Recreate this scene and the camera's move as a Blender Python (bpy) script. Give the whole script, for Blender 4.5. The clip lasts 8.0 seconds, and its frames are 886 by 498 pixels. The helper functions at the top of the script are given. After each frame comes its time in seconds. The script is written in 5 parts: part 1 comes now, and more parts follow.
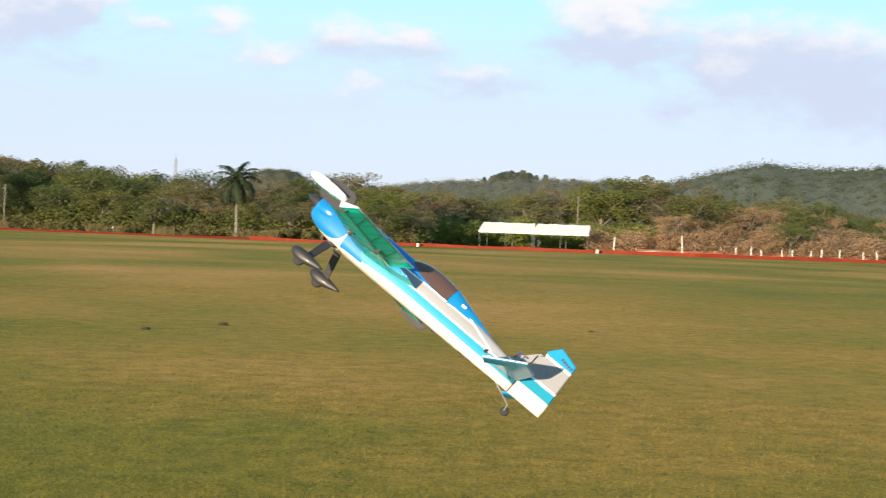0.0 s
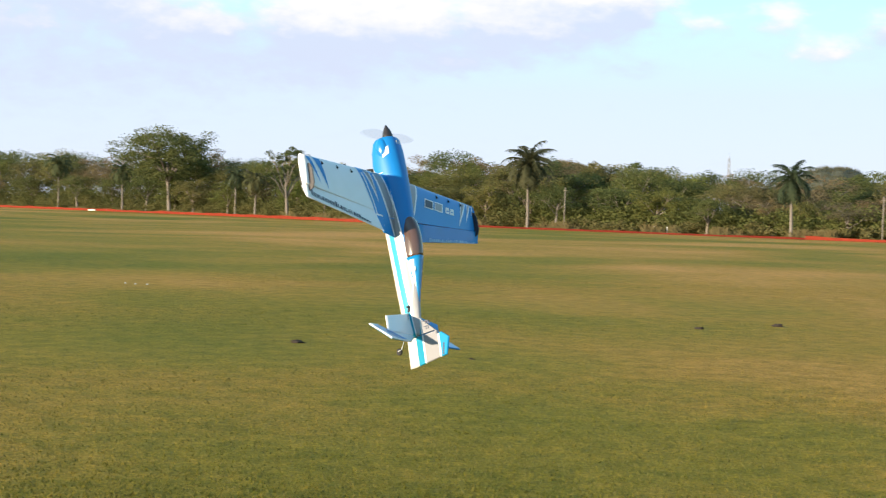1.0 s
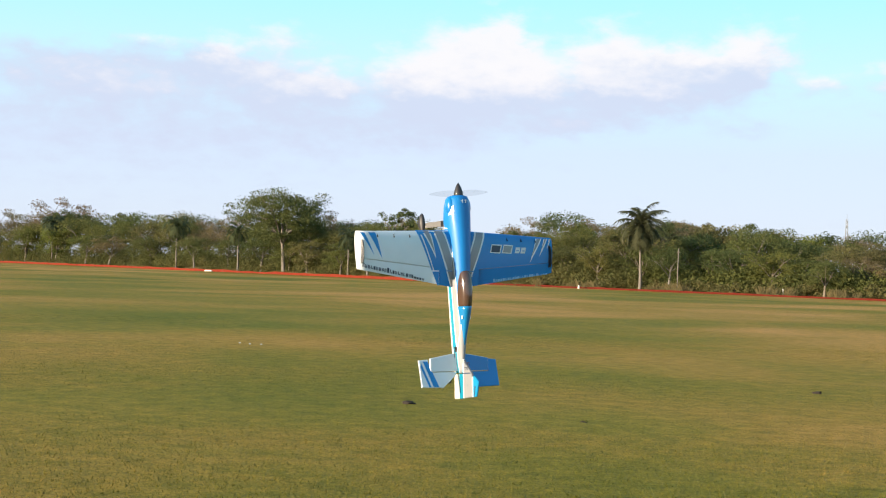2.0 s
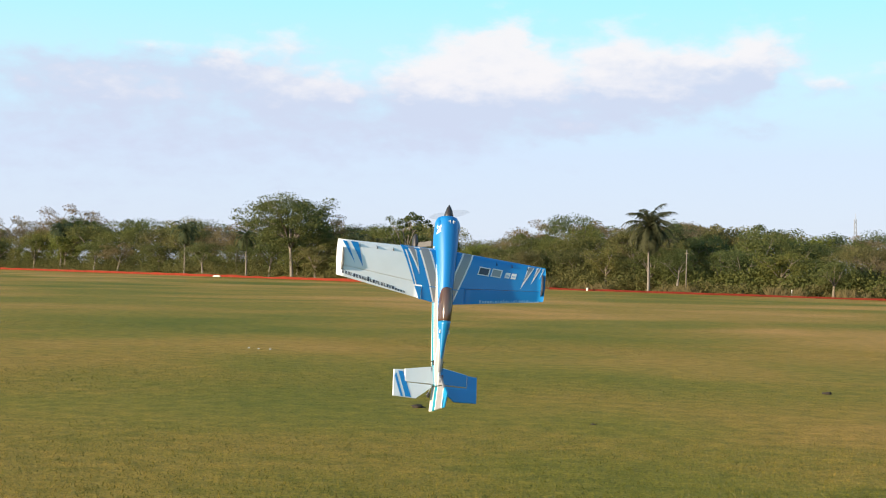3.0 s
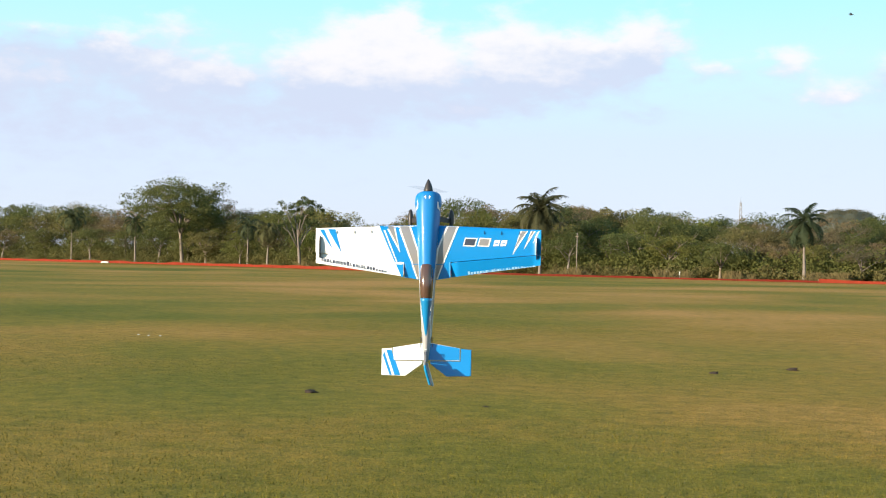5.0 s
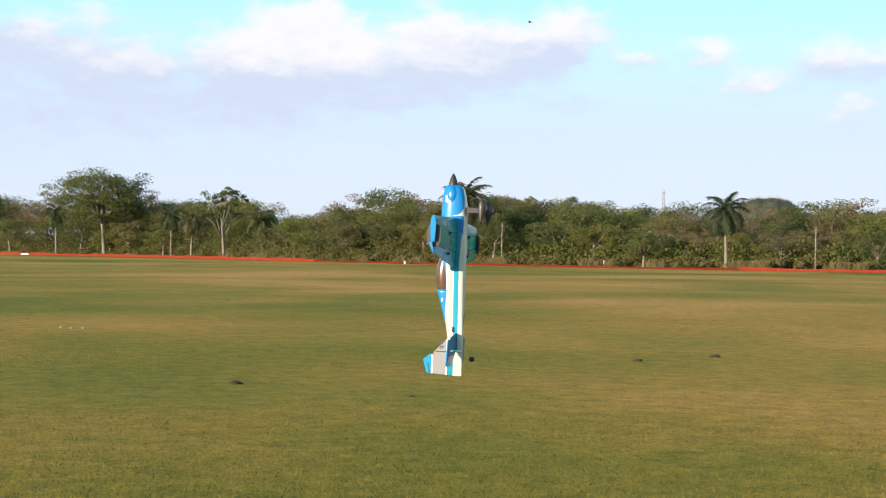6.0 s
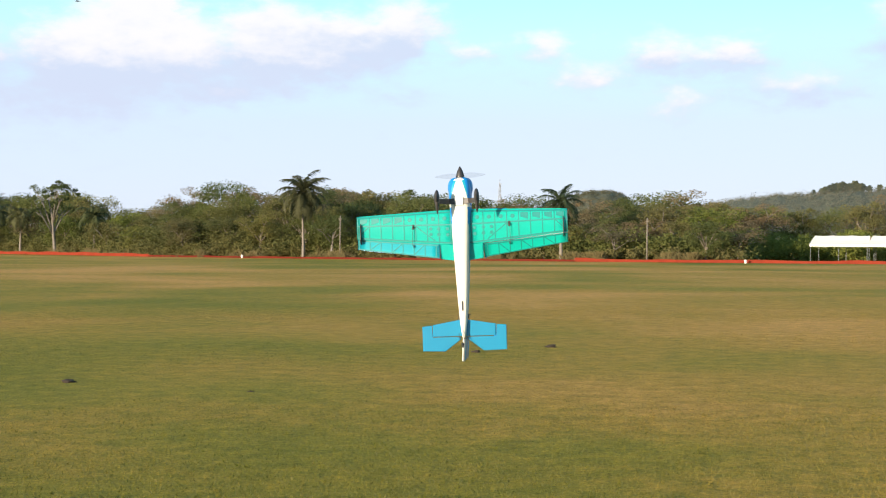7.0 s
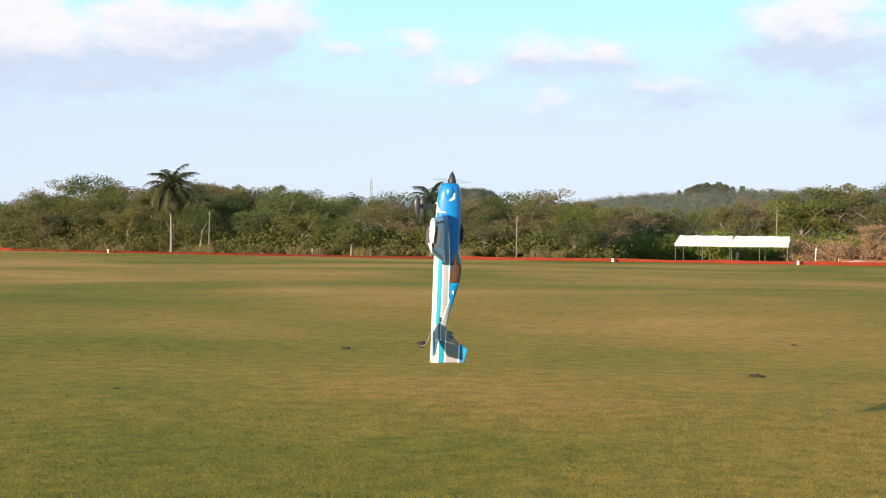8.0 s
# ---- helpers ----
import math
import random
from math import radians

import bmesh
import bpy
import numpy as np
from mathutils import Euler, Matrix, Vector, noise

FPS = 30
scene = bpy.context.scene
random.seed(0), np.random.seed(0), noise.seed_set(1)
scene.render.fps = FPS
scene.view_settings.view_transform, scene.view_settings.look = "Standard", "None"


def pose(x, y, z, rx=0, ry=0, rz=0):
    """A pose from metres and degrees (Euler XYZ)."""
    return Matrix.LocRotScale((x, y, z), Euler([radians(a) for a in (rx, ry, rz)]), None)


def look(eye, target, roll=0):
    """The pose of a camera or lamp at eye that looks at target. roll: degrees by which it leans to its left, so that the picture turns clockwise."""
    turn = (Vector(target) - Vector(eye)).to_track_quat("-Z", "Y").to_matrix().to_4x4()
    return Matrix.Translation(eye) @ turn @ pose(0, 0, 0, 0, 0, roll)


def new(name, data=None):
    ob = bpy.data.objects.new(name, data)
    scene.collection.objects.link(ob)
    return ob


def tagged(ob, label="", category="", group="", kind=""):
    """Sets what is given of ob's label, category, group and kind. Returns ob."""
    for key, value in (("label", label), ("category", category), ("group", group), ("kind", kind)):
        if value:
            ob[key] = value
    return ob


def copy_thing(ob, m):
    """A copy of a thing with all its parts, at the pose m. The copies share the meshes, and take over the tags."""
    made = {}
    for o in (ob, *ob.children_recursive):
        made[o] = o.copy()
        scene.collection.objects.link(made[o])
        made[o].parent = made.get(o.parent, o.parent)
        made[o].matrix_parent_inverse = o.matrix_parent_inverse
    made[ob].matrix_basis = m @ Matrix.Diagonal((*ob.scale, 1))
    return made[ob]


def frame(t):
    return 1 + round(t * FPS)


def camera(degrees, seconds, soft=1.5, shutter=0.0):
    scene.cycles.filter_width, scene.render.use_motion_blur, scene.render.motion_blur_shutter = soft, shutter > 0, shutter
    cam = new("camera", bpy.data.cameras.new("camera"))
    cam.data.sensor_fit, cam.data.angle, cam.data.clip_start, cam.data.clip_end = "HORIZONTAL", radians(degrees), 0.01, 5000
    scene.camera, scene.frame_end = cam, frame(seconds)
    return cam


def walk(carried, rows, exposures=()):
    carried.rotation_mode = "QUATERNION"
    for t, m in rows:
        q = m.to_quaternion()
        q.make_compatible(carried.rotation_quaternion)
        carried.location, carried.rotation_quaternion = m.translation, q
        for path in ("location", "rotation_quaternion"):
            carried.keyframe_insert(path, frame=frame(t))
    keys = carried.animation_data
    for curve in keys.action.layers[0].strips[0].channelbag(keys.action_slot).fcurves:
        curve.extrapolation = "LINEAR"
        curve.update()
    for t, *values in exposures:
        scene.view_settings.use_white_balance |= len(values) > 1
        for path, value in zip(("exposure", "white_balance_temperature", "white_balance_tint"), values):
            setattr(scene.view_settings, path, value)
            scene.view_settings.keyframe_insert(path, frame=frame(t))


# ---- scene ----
cam = camera(35.0, 8.0, soft=1.1, shutter=0.12)
EYE = 1.7
LOOK = [  # seconds, yaw, pitch, lean to the left
    (0.0, -0.00, -0.87, 2.09),
    (0.2, 3.91, -1.05, 1.98),
    (0.5, 11.20, -1.40, 1.86),
    (0.7, 16.94, -1.60, 1.61),
    (1.0, 22.29, -1.60, 1.65),
    (1.2, 25.52, -1.04, 1.82),
    (1.5, 26.55, 0.16, 1.78),
    (1.7, 26.74, 0.63, 1.89),
    (2.8, 27.05, 0.93, 1.39),
    (3.0, 27.17, 0.90, 1.31),
    (3.5, 27.00, 0.73, 1.23),
    (4.0, 26.57, 0.51, 1.09),
    (4.5, 25.45, 0.45, 1.13),
    (4.7, 24.05, 0.44, 1.04),
    (5.8, 20.98, 0.08, 0.68),
    (6.0, 19.75, -0.04, 0.61),
    (6.2, 18.75, -0.12, 0.62),
    (6.5, 17.26, -0.20, 0.34),
    (6.7, 15.72, -0.24, 0.44),
    (7.0, 13.16, -0.28, 0.19),
    (7.3, 10.90, -0.31, 0.22),
    (7.5, 9.78, -0.35, 0.32),
    (7.7, 8.89, -0.35, 0.47),
    (8.0, 7.90, -0.37, 0.69),
]
walk(cam, [(t, pose(0, 0, EYE, 90 + p, -l, y)) for t, y, p, l in LOOK],
     [(0.0, 1.08), (1.0, 1.19), (1.5, 1.19), (1.9, 1.12), (2.8, 1.04), (3.5, 1.04), (4.5, 1.12), (6.0, 1.12), (7.0, 1.14), (8.0, 1.10)])
from mathutils import Quaternion

# ---------------------------------------------------------------- light
SUN_EL, SUN_AZ = 7.6, 211.0      # degrees; azimuth clockwise from +y
sun = new("sun", bpy.data.lights.new("sun", "SUN"))
sun.data.energy, sun.data.angle, sun.data.color = 5.0, radians(0.8), (1.0, 0.82, 0.60)
sun.matrix_world = look((0, 0, 0), (-math.sin(radians(SUN_AZ)) * math.cos(radians(SUN_EL)),
                                    -math.cos(radians(SUN_AZ)) * math.cos(radians(SUN_EL)),
                                    -math.sin(radians(SUN_EL))))


class Nodes:
    """Short hand for building a node tree."""

    def __init__(self, tree):
        self.tree = tree
        tree.nodes.clear()

    def add(self, kind, **values):
        n = self.tree.nodes.new(kind)
        for k, v in values.items():
            if k in n.inputs:
                self.put(n.inputs[k], v)
            else:
                setattr(n, k, v)
        return n

    def put(self, socket, v):
        if isinstance(v, bpy.types.NodeSocket):
            self.tree.links.new(v, socket)
        else:
            socket.default_value = v

    def math(self, op, a, b=0.0, c=None, clamp=False):
        n = self.tree.nodes.new("ShaderNodeMath")
        n.operation, n.use_clamp = op, clamp
        self.put(n.inputs[0], a)
        self.put(n.inputs[1], b)
        if c is not None:
            self.put(n.inputs[2], c)
        return n.outputs[0]

    def mix(self, f, a, b, blend="MIX"):
        n = self.tree.nodes.new("ShaderNodeMix")
        n.data_type, n.blend_type = "RGBA", blend
        self.put(n.inputs[0], f)
        self.put(n.inputs[6], a)
        self.put(n.inputs[7], b)
        return n.outputs[2]

    def ramp(self, f, stops, how="LINEAR"):
        n = self.tree.nodes.new("ShaderNodeValToRGB")
        n.color_ramp.interpolation = how
        while len(n.color_ramp.elements) < len(stops):
            n.color_ramp.elements.new(0.5)
        for e, (p, c) in zip(n.color_ramp.elements, stops):
            e.position, e.color = p, (*c, 1)
        self.put(n.inputs[0], f)
        return n.outputs[0]

    def noise(self, vector, scale, detail=4.0, rough=0.55, distort=0.0):
        n = self.add("ShaderNodeTexNoise", Vector=vector, Scale=scale, Detail=detail, Roughness=rough, Distortion=distort)
        return n.outputs["Fac"]

    def smooth(self, v, lo, hi):
        n = self.tree.nodes.new("ShaderNodeMapRange")
        n.interpolation_type = "SMOOTHSTEP"
        self.put(n.inputs[0], v)
        n.inputs[1].default_value, n.inputs[2].default_value = lo, hi
        return n.outputs[0]


# sky: clear evening blue with drifting cumulus, laid out by compass bearing and height
world = bpy.data.worlds.new("sky")
scene.world = world
world.use_nodes = True
N = Nodes(world.node_tree)
sky = N.add("ShaderNodeTexSky", sky_type="NISHITA", sun_disc=False, sun_elevation=radians(SUN_EL),
            sun_rotation=radians(SUN_AZ), air_density=1.0, dust_density=0.4, ozone_density=1.5)
gen = N.add("ShaderNodeTexCoord").outputs["Generated"]
sep = N.add("ShaderNodeSeparateXYZ", Vector=gen)
dx, dy, dz = sep.outputs
az = N.math("MULTIPLY", N.math("ARCTAN2", N.math("MULTIPLY", dx, -1.0), dy), 57.2958)
el = N.math("MULTIPLY", N.math("ARCSINE", dz), 57.2958)
vec = N.add("ShaderNodeCombineXYZ", X=az, Y=N.math("MULTIPLY", el, 2.0), Z=0.0).outputs[0]
warp = N.add("ShaderNodeTexNoise", Vector=vec, Scale=0.55, Detail=5.0, Roughness=0.6).outputs["Color"]
puff = N.noise(vec, 0.75, 6.0, 0.55)
broad = N.noise(vec, 0.12, 4.0, 0.5)
flat = N.add("ShaderNodeCombineXYZ", X=az, Y=el, Z=0.0).outputs[0]
shift = N.add("ShaderNodeVectorMath", operation="MULTIPLY_ADD")
N.put(shift.inputs[0], warp)
shift.inputs[1].default_value, shift.inputs[2].default_value = (2.6, 1.3, 0.0), (-1.3, -0.65, 0.0)
bent = N.add("ShaderNodeVectorMath", operation="ADD")
N.put(bent.inputs[0], flat)
N.put(bent.inputs[1], shift.outputs[0])
# cumulus heads and their flat grey bases: bearing, height, half width, half height (degrees), weight
HEADS_WEST = [(26.7, 7.59, 1.73, 1.04, 1), (24.1, 7.75, 2.07, 0.92, 1), (24.7, 9.39, 0.81, 0.69, 0.8), (25.8, 9.08, 1.27, 0.46, 0.6), (20.3, 8.92, 1.2, 0.74, 1), (17.7, 8.71, 0.81, 0.51, 0.9),
              (14.6, 8.81, 1.11, 0.74, 1), (18.9, 7.51, 2.53, 0.69, 0.85), (16.3, 8.33, 1.27, 0.46, 0.6), (36.0, 8.09, 1.04, 0.58, 0.85), (33.4, 7.06, 1.61, 0.65, 0.85), (31.3, 7.13, 0.92, 0.46, 0.6),
              (40.1, 6.68, 3.46, 0.51, 0.6), (33.5, 8.97, 1.04, 0.41, 0.55), (39.0, 8.5, 1.04, 0.35, 0.45), (28.9, 7.31, 0.92, 0.81, 0.6), (21.9, 5.85, 1.38, 0.32, 0.5)]
HEADS_NORTH = [(11.8, 7.72, 0.81, 0.35, 0.6), (9.0, 7.77, 0.88, 0.46, 0.8), (7.3, 6.54, 0.97, 0.46, 0.8), (4.4, 7.51, 1.11, 0.51, 0.9), (1.5, 7.47, 1.11, 0.46, 0.85), (3.6, 5.61, 0.97, 0.41, 0.7),
               (-1.1, 6.11, 1.84, 0.46, 0.55), (-6.6, 8.24, 1.96, 0.83, 0.95), (-6.8, 9.28, 2.19, 0.37, 0.6), (-11.1, 6.31, 0.97, 0.55, 0.9), (-11.6, 7.75, 1.61, 0.74, 0.75), (-15.8, 7.32, 2.07, 1.04, 0.7)]
BASES = [(38.0, 4.0, 8.0, 1.3, 0.35), (38.3, 7.65, 5.3, 0.46, 0.7), (31.5, 5.59, 4.38, 0.78, 0.75), (19.6, 6.45, 3.0, 0.55, 0.7), (14.7, 5.81, 1.04, 0.32, 0.6), (41.6, 5.23, 5.76, 0.92, 0.7), (18.6, 8.33, 1.15, 0.28, 0.5),
         (26.2, 5.66, 2.53, 0.65, 0.6), (15.6, 7.7, 1.61, 0.46, 0.6), (43.6, 7.6, 3.69, 0.69, 0.6), (2.8, 6.79, 2.53, 0.46, 0.4), (-6.8, 7.19, 2.65, 0.65, 0.8), (-9.1, 5.02, 1.04, 0.41, 0.7),
         (-1.3, 5.61, 2.19, 0.32, 0.5), (11.3, 6.71, 1.38, 0.35, 0.3), (-14.6, 5.57, 3.46, 0.97, 0.8), (-13.6, 6.99, 2.3, 0.81, 0.5), (-17.1, 5.04, 2.07, 0.92, 0.7)]


def gather(banks):
    """Soft cover of a group of cloud banks, and how high in its bank each bit of it lies."""
    cover, rise = None, None
    for b, h, w, t, g in banks:
        off = N.add("ShaderNodeVectorMath", operation="SUBTRACT")
        N.put(off.inputs[0], bent.outputs[0])
        off.inputs[1].default_value = (b, h, 0)
        unit = N.add("ShaderNodeVectorMath", operation="MULTIPLY")
        N.put(unit.inputs[0], off.outputs[0])
        unit.inputs[1].default_value = (0.85 / w, 0.70 / t, 0)
        dot = N.add("ShaderNodeVectorMath", operation="DOT_PRODUCT")
        N.put(dot.inputs[0], unit.outputs[0])
        N.put(dot.inputs[1], unit.outputs[0])
        m = N.math("MULTIPLY", N.math("EXPONENT", N.math("MULTIPLY", dot.outputs["Value"], -0.9)), g)
        up = N.math("MULTIPLY", m, N.add("ShaderNodeSeparateXYZ", Vector=unit.outputs[0]).outputs[1])
        cover = m if cover is None else N.math("ADD", cover, m)
        rise = up if rise is None else N.math("ADD", rise, up)
    return cover, rise


heads, rise = gather(HEADS_WEST + HEADS_NORTH)
bases, _ = gather(BASES)
high = N.smooth(el, 9.5, 16.0)
everywhere = N.math("MULTIPLY", N.smooth(broad, 0.48, 0.68), N.math("ADD", N.math("MULTIPLY", high, 0.5), 0.06))
rough = N.math("MULTIPLY", N.math("SUBTRACT", puff, 0.5), 1.1)
field = N.math("ADD", N.math("MINIMUM", N.math("ADD", heads, N.math("MULTIPLY", bases, 0.68)), 1.1), N.math("ADD", everywhere, rough))
dens = N.smooth(field, 0.07, 1.0)
share = N.math("DIVIDE", heads, N.math("ADD", N.math("ADD", heads, N.math("MULTIPLY", bases, 1.3)), 0.08))
height = N.math("DIVIDE", rise, N.math("ADD", heads, 0.08))
lit = N.smooth(N.math("ADD", N.math("ADD", share, N.math("MULTIPLY", height, 0.45)), N.math("MULTIPLY", N.math("SUBTRACT", puff, 0.5), 1.0)), 0.28, 1.12)
clear = N.mix(1.0, N.mix(1.0, sky.outputs[0], (0.098, 0.098, 0.098, 1), "MULTIPLY"), (0.98, 1.0, 1.04, 1), "MULTIPLY")
# thin evening haze over the whole lower sky, whiter towards the horizon
veil = N.ramp(N.math("DIVIDE", el, 30.0, clamp=True), [(0.0, (0.328, 0.364, 0.43)), (0.16, (0.306, 0.364, 0.458)), (0.27, (0.275, 0.42, 0.482)), (0.37, (0.205, 0.43, 0.482)), (1.0, (0.14, 0.30, 0.46))])
haze = N.math("SUBTRACT", 0.92, N.math("MULTIPLY", N.smooth(el, 12.0, 60.0), 0.6))
clear = N.mix(haze, clear, veil)
cloud = N.mix(lit, (0.288, 0.312, 0.392, 1), (0.440, 0.412, 0.418, 1))
final = N.mix(N.math("MULTIPLY", dens, 0.86), clear, cloud)
out = N.add("ShaderNodeOutputWorld", Surface=N.add("ShaderNodeBackground", Color=final, Strength=1.09).outputs[0])

# ---------------------------------------------------------------- materials
def material(name):
    m = bpy.data.materials.new(name)
    m.use_nodes = True
    return m, Nodes(m.node_tree)


def finish(n, shader):
    n.add("ShaderNodeOutputMaterial", Surface=shader)


def plain(name, colour, rough=0.5, metal=0.0, grain=0.0, scale=8.0, coat=0.0, thin=0.0, gloss=0.5):
    """A painted or moulded surface with faint soiling, and light shining through where it is thin."""
    m, n = material(name)
    pos = n.add("ShaderNodeTexCoord").outputs["Object"]
    dirt = n.math("ADD", n.noise(pos, scale, 5.0), n.math("MULTIPLY", n.noise(pos, scale * 7, 3.0), 0.5))
    c = n.mix(n.math("MULTIPLY", n.smooth(dirt, 0.45, 1.05), grain), (*colour, 1), (*[x * 0.45 for x in colour], 1))
    bump = n.add("ShaderNodeBump", Height=dirt, Strength=0.06 + grain * 0.2, Distance=0.004).outputs[0]
    b = n.add("ShaderNodeBsdfPrincipled", Roughness=rough, Metallic=metal, Normal=bump)
    n.put(b.inputs["Base Color"], c)
    b.inputs["Coat Weight"].default_value = coat
    b.inputs["Specular IOR Level"].default_value = gloss
    b.inputs["Coat Roughness"].default_value = 0.12
    s = b.outputs[0]
    if thin:
        t = n.add("ShaderNodeBsdfTranslucent", Color=c).outputs[0]
        s = n.add("ShaderNodeMixShader", Fac=thin).outputs[0]
        mixer = s.node
        n.put(mixer.inputs[1], b.outputs[0])
        n.put(mixer.inputs[2], t)
    finish(n, s)
    return m


def leafy(name, dark, light, dry, dryness=0.25):
    """Foliage: each leaf, each clump and each tree a little different, light shining through."""
    m, n = material(name)
    geo = n.add("ShaderNodeNewGeometry")
    isl = geo.outputs["Random Per Island"]
    obj = n.add("ShaderNodeObjectInfo").outputs["Random"]
    clump = n.noise(geo.outputs["Position"], 0.30, 3.0)
    stand_ = n.noise(geo.outputs["Position"], 0.07, 2.0)
    f = n.math("ADD", n.math("MULTIPLY", isl, 0.40), n.math("ADD", n.math("MULTIPLY", n.smooth(clump, 0.3, 0.7), 0.35), n.math("MULTIPLY", n.smooth(stand_, 0.35, 0.65), 0.25)))
    c = n.mix(f, (*dark, 1), (*light, 1))
    tint = n.ramp(obj, [(0.0, (0.74, 0.84, 0.80)), (0.35, (0.96, 0.98, 0.90)), (0.6, (1.10, 1.10, 0.85)), (0.8, (1.02, 0.88, 0.80)), (1.0, (1.28, 1.22, 0.92))])
    c = n.mix(1.0, c, tint, "MULTIPLY")
    c = n.mix(n.math("MULTIPLY", n.smooth(n.math("ADD", obj, n.math("MULTIPLY", clump, 0.5)), 0.75, 1.25), dryness * 2), c, (*dry, 1))
    d = n.add("ShaderNodeBsdfPrincipled", Roughness=0.7)
    n.put(d.inputs["Base Color"], c)
    d.inputs["Specular IOR Level"].default_value = 0.12
    t = n.add("ShaderNodeBsdfTranslucent", Color=c).outputs[0]
    mixer = n.add("ShaderNodeMixShader", Fac=0.45)
    n.put(mixer.inputs[1], d.outputs[0])
    n.put(mixer.inputs[2], t)
    finish(n, mixer.outputs[0])
    return m


def turf_colour(n, pos):
    """Short field grass: broad green and dry patches, mottled down to hand size."""
    big = n.noise(pos, 0.045, 3.0, 0.5, 0.5)
    mid = n.noise(pos, 0.26, 4.0, 0.6, 0.6)
    fine = n.noise(pos, 3.1, 5.0, 0.7)
    grain = n.noise(pos, 24.0, 3.0, 0.7)
    blade = n.noise(pos, 85.0, 2.0, 0.6)
    f = n.math("ADD", n.math("MULTIPLY", big, 0.72), n.math("ADD", n.math("MULTIPLY", mid, 0.16), n.math("MULTIPLY", fine, 0.12)))
    c = n.ramp(f, [(0.38, (0.152, 0.146, 0.014)), (0.455, (0.250, 0.184, 0.023)), (0.52, (0.370, 0.213, 0.038)), (0.60, (0.515, 0.264, 0.068))])
    mottle = n.math("ADD", n.math("MULTIPLY", grain, 0.45), n.math("ADD", n.math("MULTIPLY", fine, 0.30), n.math("MULTIPLY", blade, 0.25)))
    s = n.ramp(mottle, [(0.34, (0.40, 0.44, 0.38)), (0.5, (1, 1, 1)), (0.64, (1.55, 1.48, 1.40))])
    return n.mix(1.0, c, s, "MULTIPLY"), fine, grain


def turf(name, lift=1.0):
    m, n = material(name)
    pos = n.add("ShaderNodeNewGeometry").outputs["Position"]
    c, fine, grain = turf_colour(n, pos)
    if lift != 1.0:
        isl = n.add("ShaderNodeNewGeometry").outputs["Random Per Island"]
        c = n.mix(1.0, c, n.ramp(isl, [(0.0, (0.34, 0.44, 0.40)), (0.8, (0.44, 0.52, 0.48)), (1.0, (0.55, 0.60, 0.58))]), "MULTIPLY")
        c = n.mix(n.math("MULTIPLY", n.smooth(isl, 0.45, 1.0), 0.5), c, (0.112, 0.104, 0.056, 1))
    b = n.add("ShaderNodeBsdfPrincipled", Roughness=0.9)
    n.put(b.inputs["Base Color"], c)
    b.inputs["Specular IOR Level"].default_value = 0.1
    if lift == 1.0:
        h = n.math("ADD", n.math("MULTIPLY", fine, 0.6), n.math("MULTIPLY", grain, 0.5))
        n.put(b.inputs["Normal"], n.add("ShaderNodeBump", Height=h, Strength=0.6, Distance=0.05).outputs[0])
    finish(n, b.outputs[0])
    return m


GROUND = turf("field_turf")
BLADE = turf("turf_blades", 1.1)
LEAF_DARK = leafy("leaves_dark", (0.070, 0.080, 0.034), (0.128, 0.140, 0.056), (0.147, 0.120, 0.063))
LEAF_MID = leafy("leaves_mid", (0.090, 0.100, 0.037), (0.162, 0.172, 0.062), (0.189, 0.157, 0.078))
LEAF_LIGHT = leafy("leaves_light", (0.101, 0.120, 0.032), (0.194, 0.212, 0.060), (0.210, 0.178, 0.078))
LEAF_DRY = leafy("leaves_dry", (0.126, 0.096, 0.058), (0.230, 0.178, 0.105), (0.200, 0.152, 0.089), 0.4)
LEAF_RUST = leafy("leaves_rust", (0.250, 0.158, 0.096), (0.470, 0.290, 0.176), (0.237, 0.169, 0.089), 0.4)
LEAF_PALM = leafy("palm_fronds", (0.042, 0.055, 0.032), (0.098, 0.114, 0.062), (0.12, 0.1, 0.055), 0.1)
STRAW = leafy("dry_straw", (0.110, 0.086, 0.040), (0.225, 0.176, 0.088), (0.170, 0.128, 0.068), 0.3)
BARK = plain("bark", (0.20, 0.165, 0.125), 0.9, 0, 0.7, 3.0)
BARK_PALE = plain("bark_pale", (0.185, 0.160, 0.135), 0.9, 0, 0.5, 3.0)
ORANGE = plain("fence_net_orange", (0.26, 0.042, 0.022), 0.8, 0, 0.5, 0.9, 0, 0.25, 0.05)
RED = plain("fence_net_red", (0.15, 0.022, 0.013), 0.8, 0, 0.5, 0.9, 0, 0.2, 0.05)
PINK = plain("fence_net_faded", (0.42, 0.15, 0.085), 0.7, 0, 0.3, 0.6, 0, 0.3)
STAKE = plain("stake_white", (0.72, 0.70, 0.64), 0.7, 0, 0.4, 4.0)
CANVAS = plain("canvas_white", (0.82, 0.80, 0.76), 0.7, 0, 0.15, 0.7, 0, 0.3)
MAST = plain("mast_grey", (0.17, 0.18, 0.19), 0.6, 0.2, 0.2, 1.0)
STEEL = plain("steel_grey", (0.36, 0.37, 0.38), 0.5, 0.6, 0.3, 4.0)
SOIL = plain("dark_soil", (0.035, 0.024, 0.016), 0.95, 0, 0.6, 20.0)
SAND = plain("bare_sand", (0.46, 0.30, 0.21), 0.95, 0, 0.4, 0.5)
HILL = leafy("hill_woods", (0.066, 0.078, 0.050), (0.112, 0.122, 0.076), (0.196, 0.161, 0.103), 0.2)
